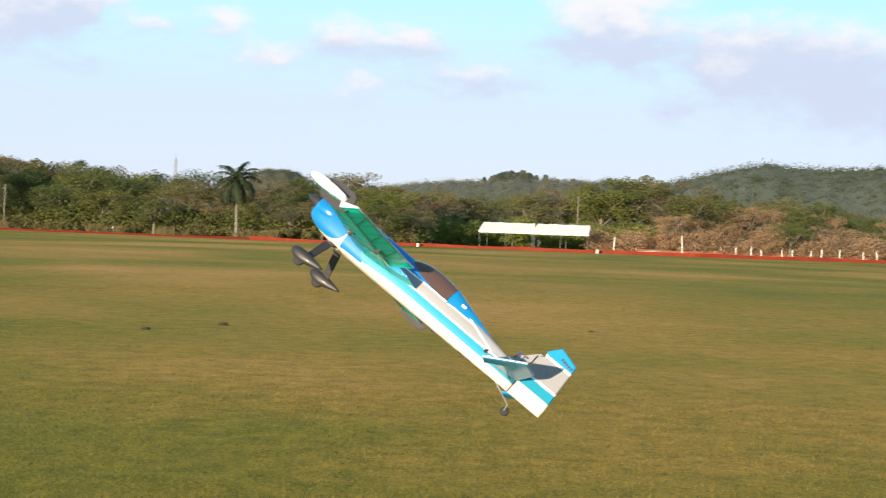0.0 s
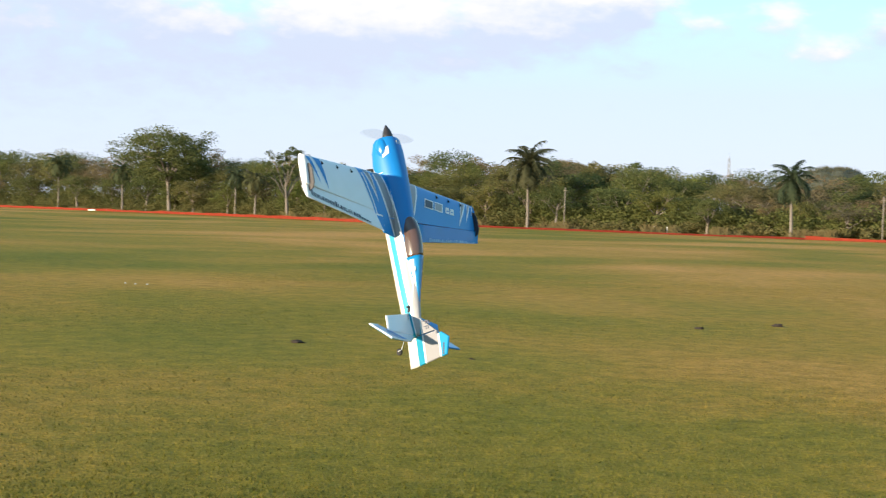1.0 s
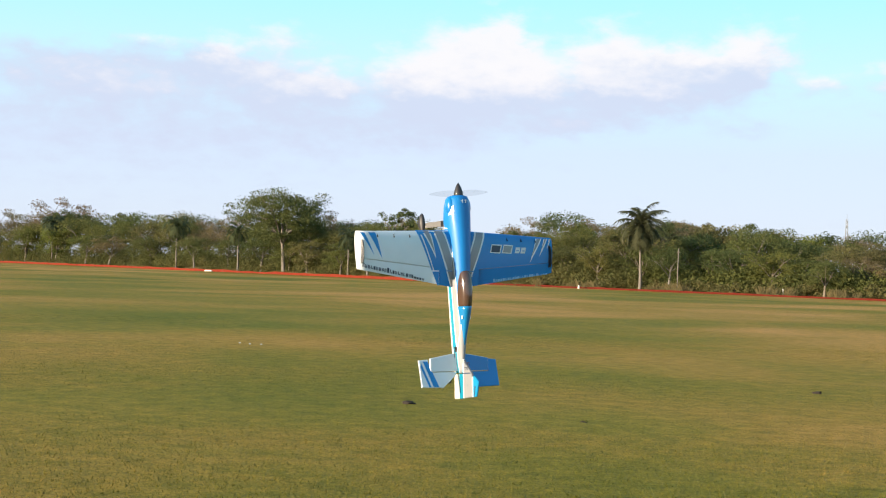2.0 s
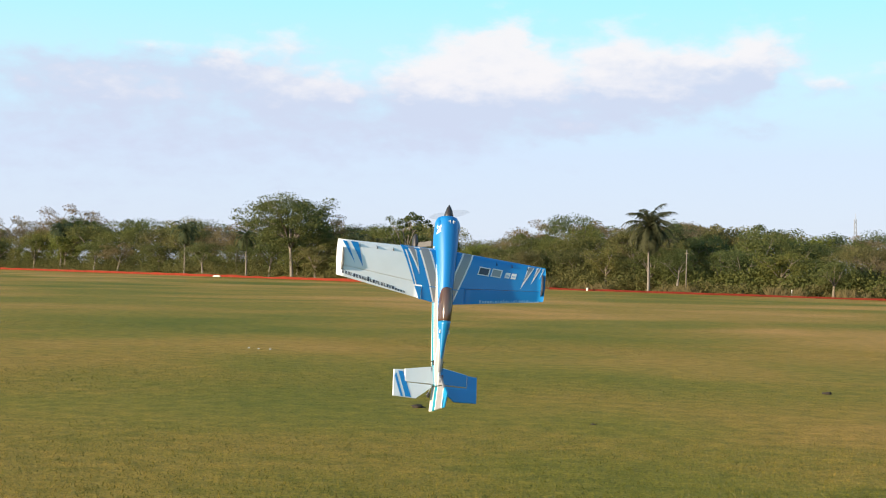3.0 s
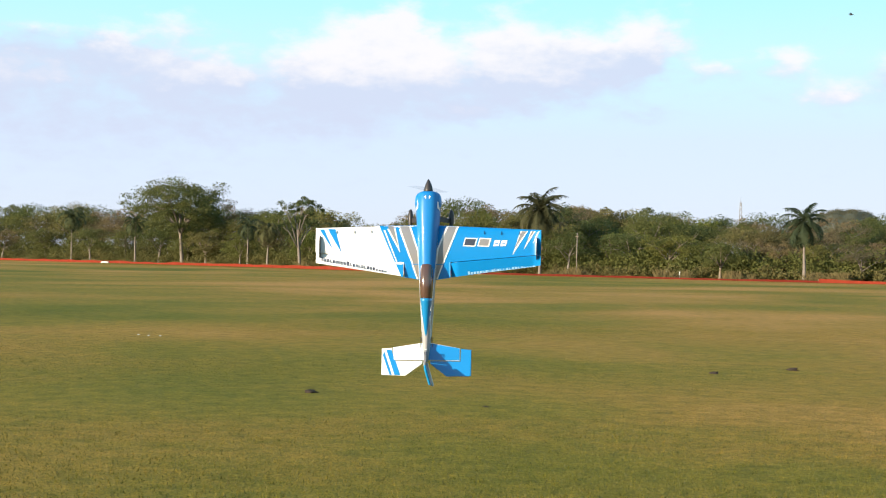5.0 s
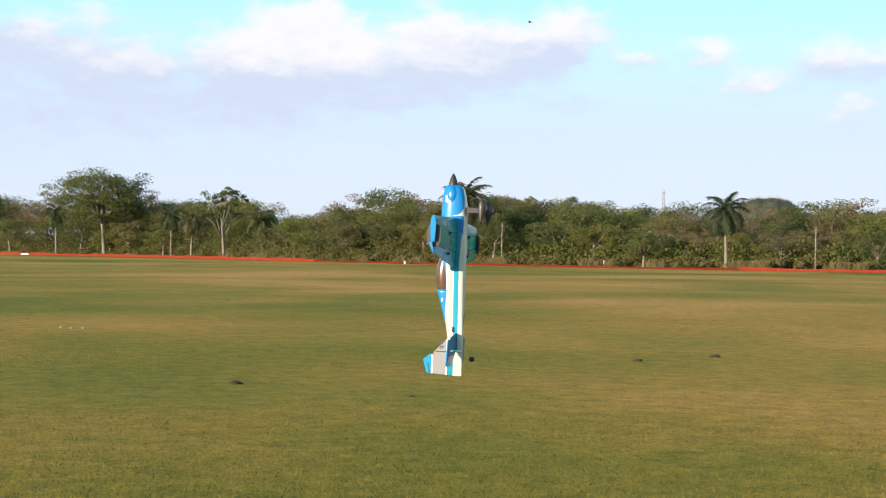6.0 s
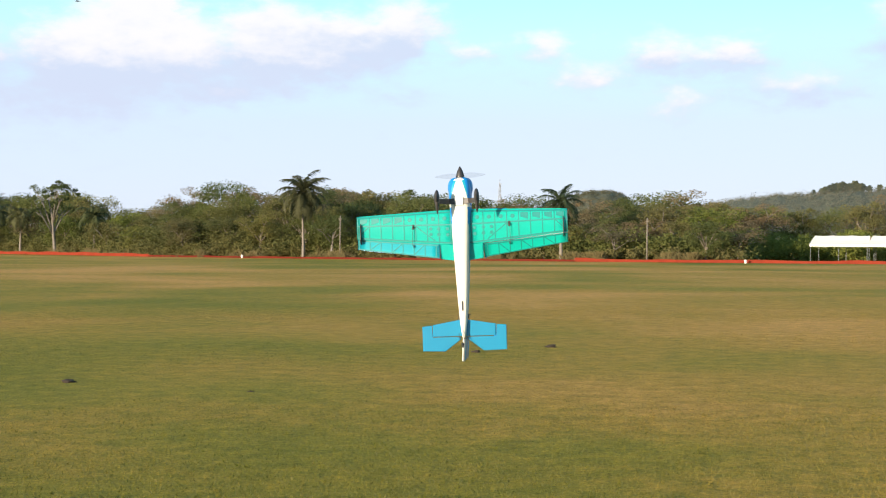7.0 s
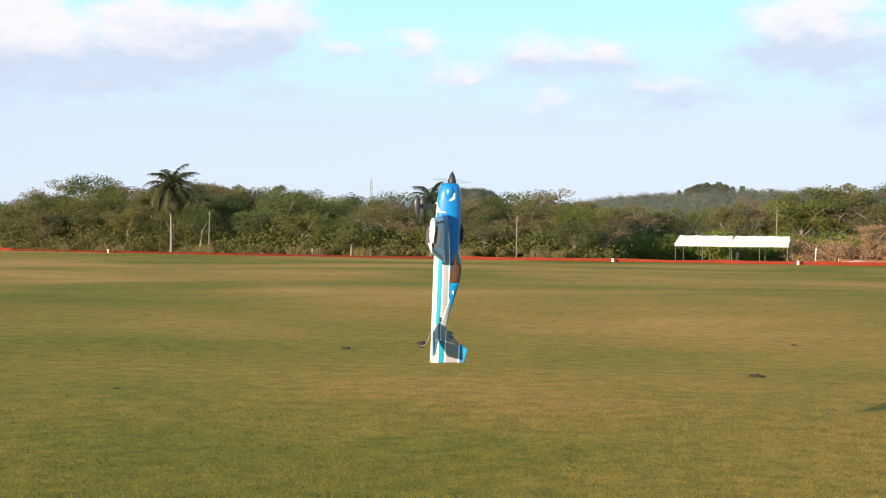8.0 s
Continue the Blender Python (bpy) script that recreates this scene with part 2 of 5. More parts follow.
# leaves of the far hill paled and blued: distance haze put into the colour
HILL_HAZED = leafy("hazed_hill_woods", (0.110, 0.132, 0.118), (0.170, 0.190, 0.166), (0.218, 0.196, 0.149), 0.2)
ROCK = plain("hill_scrub", (0.085, 0.094, 0.060), 0.95, 0, 0.4, 0.05)
FEATHER = plain("bird_feathers", (0.03, 0.03, 0.03), 0.8)

# ---------------------------------------------------------------- building helpers
def part(name, bm, mat, parent=None, label=""):
    """Links a bmesh (or a ready mesh) as one mesh object, under parent if given."""
    if isinstance(bm, bpy.types.Mesh):
        me = bm
    else:
        bmesh.ops.recalc_face_normals(bm, faces=bm.faces)
        me = bpy.data.meshes.new(name)
        bm.to_mesh(me)
        bm.free()
    for m in (mat if isinstance(mat, (list, tuple)) else [mat]):
        me.materials.append(m)
    ob = new(name, me)
    if parent:
        ob.parent = parent
    if label:
        tagged(ob, label)
    return ob


def smooth(ob):
    for p in ob.data.polygons:
        p.use_smooth = True
    return ob


def raw_mesh(name, verts, faces):
    me = bpy.data.meshes.new(name)
    me.from_pydata([tuple(v) for v in verts], [], faces)
    me.update()
    return me


def loose(name, corners):
    """One mesh out of an array of loose faces (n, corners, 3)."""
    corners = np.asarray(corners, dtype=np.float32)
    n, c = corners.shape[:2]
    me = bpy.data.meshes.new(name)
    me.vertices.add(n * c)
    me.vertices.foreach_set("co", corners.ravel())
    me.loops.add(n * c)
    me.loops.foreach_set("vertex_index", np.arange(n * c, dtype=np.int32))
    me.polygons.add(n)
    me.polygons.foreach_set("loop_start", np.arange(0, n * c, c, dtype=np.int32))
    me.update(calc_edges=True)
    return me


def tube(bm, path, radii, sides=8, cap=True):
    """A round tube along path."""
    rings = []
    for i, p in enumerate(path):
        p = Vector(p)
        a = Vector(path[max(i - 1, 0)])
        b = Vector(path[min(i + 1, len(path) - 1)])
        d = (b - a).normalized()
        side = d.orthogonal().normalized()
        if i and abs(d.dot(last)) > 0.2:
            side = (lastside - d * lastside.dot(d)).normalized()
        last, lastside = d, side
        up = d.cross(side)
        rings.append([bm.verts.new(p + radii[i] * (math.cos(t) * side + math.sin(t) * up)) for t in [k * 2 * math.pi / sides for k in range(sides)]])
    for r, s in zip(rings, rings[1:]):
        for k in range(sides):
            bm.faces.new((r[k], r[(k + 1) % sides], s[(k + 1) % sides], s[k]))
    if cap:
        bm.faces.new(rings[0])
        bm.faces.new(rings[-1])
    return bm


def box(bm, size, centre=(0, 0, 0), bevel=0.0, turn=None):
    m = Matrix.Translation(centre) @ (turn or Matrix()) @ Matrix.Diagonal((*size, 1))
    r = bmesh.ops.create_cube(bm, size=1.0, matrix=m)
    if bevel:
        edges = list({e for v in r["verts"] for e in v.link_edges})
        bmesh.ops.bevel(bm, geom=edges, offset=bevel, segments=1, affect="EDGES")
    return bm


def bearing(az, dist):
    """Ground place at a bearing (degrees left of +y) and distance."""
    return -math.sin(radians(az)) * dist, math.cos(radians(az)) * dist


# boundary of the mown field, from the far corner round to the sand heaps
LINE = [(-290, 245), (-188, 203), (-150, 187), (-119, 173), (-91, 158), (-62, 139), (-42, 132), (-17, 124), (4, 120), (21, 117), (42, 121), (80, 130), (130, 150)]


def line_distance(az):
    """Distance of the boundary at a bearing."""
    s, c = -math.sin(radians(az)), math.cos(radians(az))
    for (x0, y0), (x1, y1) in zip(LINE, LINE[1:]):
        den = c * (x1 - x0) - s * (y1 - y0)
        if abs(den) < 1e-9:
            continue
        k = (s * y0 - c * x0) / den
        if -1e-6 <= k <= 1.000001:
            d = (x0 + k * (x1 - x0)) * s + (y0 + k * (y1 - y0)) * c
            if d > 0:
                return d
    return 250.0


# ---------------------------------------------------------------- ground
def ground():
    """One sheet of turf out to the horizon, gently uneven."""
    rings = [0, 3, 6, 8, 10, 12, 15, 19, 24, 30, 38, 50, 65, 85, 110, 150, 220, 350, 600, 1100, 2200, 4600]
    sides = 160
    verts, faces = [(0, 0, 0)], []
    for r in rings[1:]:
        for k in range(sides):
            a = k * 2 * math.pi / sides
            x, y = r * math.cos(a), r * math.sin(a)
            z = 0.05 * noise.noise((x * 0.11, y * 0.11, 0)) * min(1, r / 10) if r < 100 else 0
            verts.append((x, y, z))
    for k in range(sides):
        faces.append((0, 1 + k, 1 + (k + 1) % sides))
    for i in range(len(rings) - 2):
        a, b = 1 + i * sides, 1 + (i + 1) * sides
        for k in range(sides):
            j = (k + 1) % sides
            faces.append((a + k, b + k, b + j, a + j))
    ob = part("ground", raw_mesh("ground", verts, faces), GROUND)
    smooth(ob)
    tagged(ob, "wide mown turf field with green and dry brown patches", "ground", kind="structure")


def ground_height(x, y):
    r = math.hypot(x, y)
    return 0.05 * noise.noise((x * 0.11, y * 0.11, 0)) * min(1, r / 10) if r < 100 else 0.0


def grass_blades():
    """Short blades over the near field, one sheet of stuff."""
    rng = np.random.default_rng(5)
    n = 205000
    az = np.radians(rng.uniform(-22, 49, n))
    d = 8.0 + 34.0 * rng.random(n) ** 1.7
    x, y = -np.sin(az) * d, np.cos(az) * d
    z = np.array([ground_height(a, b) for a, b in zip(x, y)])
    h = rng.uniform(0.007, 0.0175, n) * (1.15 - d / 46) * (1 + 0.6 * rng.random(n) ** 4)
    w = rng.uniform(0.002, 0.0045, n) * (0.7 + d / 22)
    t = rng.uniform(0, math.pi, n)
    lean = rng.normal(0, 0.011, (n, 2))
    ca, sa = np.cos(t) * w, np.sin(t) * w
    q = np.empty((n, 4, 3))
    q[:, 0] = np.stack([x - ca, y - sa, z - 0.006], -1)
    q[:, 1] = np.stack([x + ca, y + sa, z - 0.006], -1)
    q[:, 2] = np.stack([x + lean[:, 0] + ca * 0.3, y + lean[:, 1] + sa * 0.3, z + h], -1)
    q[:, 3] = np.stack([x + lean[:, 0] - ca * 0.3, y + lean[:, 1] - sa * 0.3, z + h], -1)
    ob = part("grass", loose("grass", q), BLADE)
    tagged(ob, "short green and straw coloured grass blades of the field", "grass", kind="stuff")


def grass_tufts():
    """Scattered taller tufts that break the mown surface, one sheet of stuff."""
    rng = np.random.default_rng(8)
    q = []
    for k in range(1500):
        az = rng.uniform(-22, 49)
        d = 8.5 + 40.0 * rng.random() ** 1.4
        x, y = bearing(az, d)
        z = ground_height(x, y)
        r = rng.uniform(0.03, 0.11)
        for j in range(9):
            a, e = rng.uniform(0, 2 * math.pi), rng.random() ** 0.5 * r
            bx, by = x + math.cos(a) * e, y + math.sin(a) * e * 0.7
            h = rng.uniform(0.010, 0.022) * (1.2 - e / r * 0.6)
            t = rng.uniform(0, math.pi)
            w = rng.uniform(0.002, 0.005)
            l = rng.normal(0, 0.010, 2)
            cx, cy = math.cos(t) * w, math.sin(t) * w
            q.append([(bx - cx, by - cy, z - 0.005), (bx + cx, by + cy, z - 0.005), (bx + l[0] + cx * 0.2, by + l[1] + cy * 0.2, z + h), (bx + l[0] - cx * 0.2, by + l[1] - cy * 0.2, z + h)])
    ob = part("grass_tufts", loose("grass_tufts", np.array(q)), BLADE)
    tagged(ob, "scattered taller tufts in the mown grass", "grass", kind="stuff")


def clod(name, x, y, size, seed):
    """A flat heap of dark earth on the turf."""
    bm = bmesh.new()
    bmesh.ops.create_icosphere(bm, subdivisions=3, radius=1)
    size *= 1.05
    for v in bm.verts:
        k = 1 + 0.7 * noise.noise(v.co * 1.7 + Vector((seed, 0, 0))) + 0.5 * noise.noise(v.co * 5 + Vector((0, seed, 0)))
        v.co = Vector((v.co.x * k * size, v.co.y * k * size * 0.7, v.co.z * k * size * 0.42))
    ob = part(name, bm, SOIL)
    smooth(ob)
    ob.location = (x, y, ground_height(x, y) + size * 0.08)
    tagged(ob, "small dark clod of earth lying on the turf", "clod", group="clods on the field")


# ---------------------------------------------------------------- boundary fence
def net_fence(points, mat, label, height, seed):
    """Sagging plastic net on thin stakes between two ends of the boundary."""
    root = tagged(new("safety_fence"), label, "fence", group="boundary fences")
    rng = random.Random(seed)
    run = []
    for (x0, y0), (x1, y1) in zip(points, points[1:]):
        n = max(1, int(math.hypot(x1 - x0, y1 - y0) / 1.0))
        run += [(x0 + (x1 - x0) * k / n, y0 + (y1 - y0) * k / n) for k in range(n)]
    run.append(points[-1])
    verts, faces = [], []
    for i, (x, y) in enumerate(run):
        sag = height * (0.16 * abs(math.sin(i * math.pi / 8)) + 0.30 * max(0.0, noise.noise((i * 0.11, seed, 0.3))) + rng.uniform(0, 0.12))
        off = 0.05 * math.sin(i * 0.9)
        top = height * rng.uniform(0.94, 1.0) - sag
        for z in (0.015, top * 0.33, top * 0.66, top):
            verts.append((x + rng.uniform(-0.02, 0.02), y + off, z))
    for i in range(len(run) - 1):
        for k in range(3):
            faces.append((i * 4 + k, i * 4 + k + 1, i * 4 + k + 5, i * 4 + k + 4))
    net = part("net", raw_mesh("net", verts, faces), mat, root)
    net.modifiers.new("thickness", "SOLIDIFY").thickness = 0.012
    bm = bmesh.new()
    tube(bm, [(0, 0, -0.2), (0, 0, height * 1.02)], [0.02, 0.018], 6)
    shared = bpy.data.meshes.new("stake")
    bm.to_mesh(shared)
    bm.free()
    shared.materials.append(STAKE if mat is PINK else BARK)
    for i in range(0, len(run), 8):
        s = new("stake", shared)
        s.parent = root
        s.location = (run[i][0], run[i][1] + 0.06, 0)
        s.rotation_euler = (rng.uniform(-0.06, 0.06), rng.uniform(-0.06, 0.06), 0)


def marker_stake(az, dist, h, w):
    bm = bmesh.new()
    tube(bm, [(0, 0, -0.25), (0, 0, h * 0.5), (0.01, 0, h * 0.97), (0.012, 0, h)], [w, w, w * 0.95, w * 0.55], 8)
    ob = part("marker_stake", bm, STAKE)
    x, y = bearing(az, dist)
    ob.location = (x, y, 0)
    ob.rotation_euler = (0, math.sin(az * 37) * 0.08, 0)
    tagged(ob, "white painted marker stake standing at the field edge", "stake", group="stakes along the boundary")


# ---------------------------------------------------------------- trees
def leaf_cloud(rng, centres, radii, per, size, flat=0.75):
    """Loose leaf faces scattered round clump centres."""
    per, size = per * 2, size * 0.74
    c = np.repeat(np.asarray(centres, float), per, axis=0)
    r = np.repeat(np.asarray(radii, float), per)
    n = len(c)
    d = rng.normal(0, 1, (n, 3))
    d /= np.linalg.norm(d, axis=1)[:, None]
    p = c + d * (r * rng.random(n) ** 0.45)[:, None] * np.array([1, 1, flat])
    a = rng.normal(0, 1, (n, 3))
    a /= np.linalg.norm(a, axis=1)[:, None]
    b = np.cross(a, rng.normal(0, 1, (n, 3)))
    b /= np.linalg.norm(b, axis=1)[:, None]
    s = (size * rng.uniform(0.6, 1.4, n))[:, None]
    a, b = a * s, b * s * 0.66
    return np.stack([p - a, p + a * 0.6 - b, p + a * 0.6 + b], axis=1)


def limbs(bm, rng, h, spread, count, base=0.10, r0=0.16, fork=0.35):
    """Tapered trunk with limbs; returns the limb ends."""
    lean = (rng.uniform(-0.4, 0.4), rng.uniform(-0.4, 0.4))
    fz = h * fork
    top = (lean[0], lean[1], h * 0.62)
    tube(bm, [(0, 0, -0.3), (0, 0, 0.05), (lean[0] * 0.3, lean[1] * 0.3, fz * 0.6), (lean[0] * 0.6, lean[1] * 0.6, fz), top],
         [r0 * 1.5, r0 * 1.15, r0, r0 * 0.8, r0 * 0.3], 8)
    ends = [top]
    for k in range(count):
        a = k * 2 * math.pi / count + rng.uniform(-0.5, 0.5)
        z0 = fz * rng.uniform(0.75, 1.3)
        reach = spread * rng.uniform(0.55, 0.95)
        z1 = h * rng.uniform(0.58, 0.9)
        e = (lean[0] + math.cos(a) * reach, lean[1] + math.sin(a) * reach, z1)
        s = (lean[0] * 0.6, lean[1] * 0.6, z0)
        m = tuple(s[i] + (e[i] - s[i]) * 0.5 + (0, 0, 0.12 * h)[i] * 0.6 for i in range(3))
        tube(bm, [s, m, e], [r0 * 0.5, r0 * 0.32, r0 * 0.1], 6)
        ends.append(e)
        for j in range(2):
            f = (m[0] + rng.uniform(-1, 1) * spread * 0.3, m[1] + rng.uniform(-1, 1) * spread * 0.3, m[2] + h * rng.uniform(0.08, 0.25))
            tube(bm, [m, f], [r0 * 0.22, r0 * 0.06], 5)
            ends.append(f)
    return ends


def broadleaf(seed, h, spread, leaf, clumps, per, size, label, low=0.35, bark=BARK, count=5, flat=0.75, clump_r=0.3):
    """Trunk, limbs and a ragged crown of leaf clumps."""
    rng = random.Random(seed)
    nrg = np.random.default_rng(seed)
    root = tagged(new("broadleaf_tree"), label, "tree", group="trees behind the field")
    bm = bmesh.new()
    ends = limbs(bm, rng, h, spread, count, r0=0.018 * h + 0.03)
    smooth(part("trunk", bm, bark, root))
    centres, radii = [], []
    for e in ends[1:]:
        centres.append(e)
        radii.append(spread * clump_r * rng.uniform(0.7, 1.2))
    while len(centres) < clumps:
        a, u = rng.uniform(0, 2 * math.pi), rng.uniform(-1, 1)
        rad = rng.random() ** 0.4
        z = h * (low + (1 - low) * 0.5 * (1 + u * rad)) - spread * clump_r * 0.4
        k = math.sqrt(max(0, 1 - u * u)) * rad * spread * rng.uniform(0.75, 1.08)
        centres.append((math.cos(a) * k, math.sin(a) * k, z))
        radii.append(spread * clump_r * rng.uniform(0.55, 1.15))
    part("crown", loose("crown", leaf_cloud(nrg, centres, radii, per, size, flat)), leaf, root)
    return root


def palm(seed, h, crown, label, droop=0.84, fronds=24, bark=BARK_PALE, fat=0.15):
    """Slender palm: ringed trunk, green shaft and arching feathered fronds."""
    rng = random.Random(seed)
    root = tagged(new("palm_tree"), label, "palm", group="palms behind the field")
    bm = bmesh.new()
    th = h - crown * 0.55
    path = [(0.03 * math.sin(k * 0.8), 0, -0.3 + (th + 0.3) * k / 10) for k in range(11)]
    tube(bm, path, [fat * (1.35 if k == 0 else 1.0 + 0.15 * math.sin(k * 0.9)) * (1 - 0.03 * k) for k in range(11)], 10)
    smooth(part("trunk", bm, bark, root))
    corners = []
    for k in range(fronds):
        a = k * 2.399 + rng.uniform(-0.2, 0.2)
        up = 1.42 - 2.35 * k / fronds + rng.uniform(-0.15, 0.15)
        ln = crown * rng.uniform(0.85, 1.1)
        pts = []
        p = Vector((0, 0, th))
        ang = up
        for i in range(9):
            pts.append(p.copy())
            p = p + Vector((math.cos(a) * math.cos(ang), math.sin(a) * math.cos(ang), math.sin(ang))) * ln / 8
            ang -= 0.27 * droop * (0.6 + 0.1 * i)
        side = Vector((-math.sin(a), math.cos(a), 0))
        for i in range(8):
            q0, q1 = pts[i], pts[i + 1]
            for s in (-1, 1):
                for j in range(3):
                    b0 = q0.lerp(q1, j / 3)
                    wl = crown * 0.30 * math.sin(math.pi * min(1, (i + j / 3 + 0.8) / 9.2)) * rng.uniform(0.8, 1.2)
                    tip = b0 + side * s * wl * 0.8 + (q1 - q0) * 0.7 + Vector((0, 0, -wl * rng.uniform(0.2, 0.75)))
                    b1 = b0 + (q1 - q0) * 0.42
                    corners.append([b0, b0.lerp(tip, 0.5) + (q1 - q0) * 0.05, tip, b1])
            corners.append([q0 + side * 0.03, q1 + side * 0.03, q1 - side * 0.03, q0 - side * 0.03])
    part("crown", loose("crown", np.array([[tuple(v) for v in c] for c in corners])), LEAF_PALM, root)
    return root


# skyline of the woods: bearing, height above the eye in degrees
SKYLINE = [(-30, 1.2), (-17.4, 1.0), (-13.8, 1.35), (-10.5, 1.65), (-9.0, 2.05), (-7.8, 2.1), (-6.4, 1.65), (-5.3, 1.95), (-3.8, 1.5), (-2.0, 1.4),
           (0.0, 1.45), (1.6, 1.45), (3.0, 1.75), (4.5, 1.8), (6.0, 1.6), (8.0, 1.5), (10.3, 1.65), (13.3, 1.85), (16.0, 1.85), (17.5, 2.0), (20.0, 1.95),
           (22.8, 1.95), (24.3, 1.5), (26.0, 1.3), (28.0, 1.9), (30.3, 1.8), (32.0, 1.7), (35.8, 1.7), (38.0, 1.65), (40.5, 1.35), (42.0, 2.0), (44.0, 1.45), (50, 1.6)]


def skyline(az):
    for (a0, e0), (a1, e1) in zip(SKYLINE, SKYLINE[1:]):
        if a0 <= az <= a1:
            return e0 + (e1 - e0) * (az - a0) / (a1 - a0)
    return 1.5


def woods():
    """Rows of trees behind the boundary, their tops along the skyline."""
    kinds = [
        broadleaf(11, 8, 3.6, LEAF_DARK, 54, 92, 0.118, "dense dark green broadleaf tree at the wood's edge", low=0.2),
        broadleaf(12, 8, 3.2, LEAF_MID, 52, 92, 0.118, "rounded mid green broadleaf tree at the wood's edge", low=0.2),
        broadleaf(13, 8, 3.4, LEAF_LIGHT, 48, 90, 0.115, "bright yellow-green leafy tree at the wood's edge", low=0.25),
        broadleaf(14, 8, 3.8, LEAF_MID, 42, 84, 0.118, "loose olive green tree with open crown", low=0.4, bark=BARK_PALE),
        broadleaf(15, 8, 3.4, LEAF_DRY, 44, 76, 0.105, "half bare brownish dry-season tree", low=0.35, bark=BARK_PALE),
        broadleaf(16, 8, 3.0, LEAF_RUST, 34, 60, 0.125, "rust brown dry scrub tree", low=0.12),
    ]
    base = [8.0] * 6
    rng = random.Random(77)
    first = set()
    for row, (gap, frac, step) in enumerate([(5, 0.62, 1.25), (13, 0.86, 1.15), (25, 1.0, 1.0)]):
        a = -27.0
        while a < 50:
            b = a + rng.uniform(-0.35, 0.35)
            if row < 2 and -8.5 < b < 0.6:
                a += step
                continue
            d = line_distance(b) + gap + (10 if b < 0.6 else 0) + rng.uniform(-2, 4)
            top = math.tan(radians(skyline(b))) * d + EYE
            h = max(2.8, top * 1.16 * frac * rng.uniform(0.86, 1.04))
            if b < -8.5:
                k = rng.choice([5, 5, 4, 5, 1, 3]) if row < 2 else rng.choice([2, 3, 4, 5, 1])
            elif b < 1:
                k = rng.choice([1, 0, 4, 2, 3])
            elif 12 < b < 17 or 25 < b < 27:
                k = rng.choice([2, 2, 1, 3])
            elif 20 < b < 25 or 16.4 < b < 18:
                k = rng.choice([4, 0, 1, 3, 4]) if row > 1 else rng.choice([1, 2, 0, 3])
            else:
                k = rng.choice([0, 1, 3, 4, 4, 1, 2, 3])
            s = h / base[k]
            x, y = bearing(b, d)
            m = pose(x, y, 0, 0, 0, rng.uniform(0, 360))
            if k not in first:
                first.add(k)
                t = kinds[k]
                t.matrix_basis = m
            else:
                t = copy_thing(kinds[k], m)
            w = s * rng.uniform(1.25, 1.65)
            t.scale = (w, w, s)
            a += step * rng.uniform(0.8, 1.2)
    for k, t in enumerate(kinds):
        if k not in first:
            t.location = (*bearing(-26 + k, 190), 0)


def undergrowth(name, a0, a1, n, h, mat, label, seed, gap=(2, 9), size=0.17):
    """Low tangled scrub under the trees, one sheet of stuff."""
    rng = np.random.default_rng(seed)
    centres, radii = [], []
    for k in range(n):
        az = rng.uniform(a0, a1)
        d = line_distance(az) + rng.uniform(*gap)
        x, y = bearing(az, d)
        r = rng.uniform(0.35, 1.0) * h * 0.5
        centres.append((x, y, rng.uniform(0.1, 1.0) * h * (0.6 + 0.4 * noise.noise((az * 0.8, seed, 0)))))
        radii.append(r)
    ob = part(name, loose(name, leaf_cloud(rng, centres, radii, 34, size)), mat)
    tagged(ob, label, "scrub", kind="stuff")


def straw(name, a0, a1, n, seed, h=0.8):
    """Tall dry grass along the boundary, one sheet of stuff."""
    rng = np.random.default_rng(seed)
    q = []
    tries = 0
    while len(q) < n and tries < n * 12:
        tries += 1
        az = rng.uniform(a0, a1)
        if noise.noise((az * 1.3, seed * 3.1, 0.5)) < -0.02:
            continue
        x, y = bearing(az, line_distance(az) + rng.uniform(0.8, 4.0))
        thick = noise.noise((az * 1.3, seed * 3.1, 0.5)) + 0.5 * noise.noise((az * 6.0, seed * 3.1, 2.5)) + 0.02
        if rng.random() > 0.15 + 2.0 * thick:
            continue
        hh = h * rng.uniform(0.25, 1.2) * min(1.0, 0.2 + 1.8 * max(0.0, thick))
        l = rng.normal(0, 0.32, 2)
        q.append([(x - 0.05, y, 0), (x + 0.05, y, 0), (x + l[0] + 0.015, y + l[1], hh), (x + l[0] - 0.015, y + l[1], hh)])
    ob = part(name, loose(name, np.array(q)), STRAW)
    tagged(ob, "tall straw coloured dry grass behind the fence", "dry grass", kind="stuff")


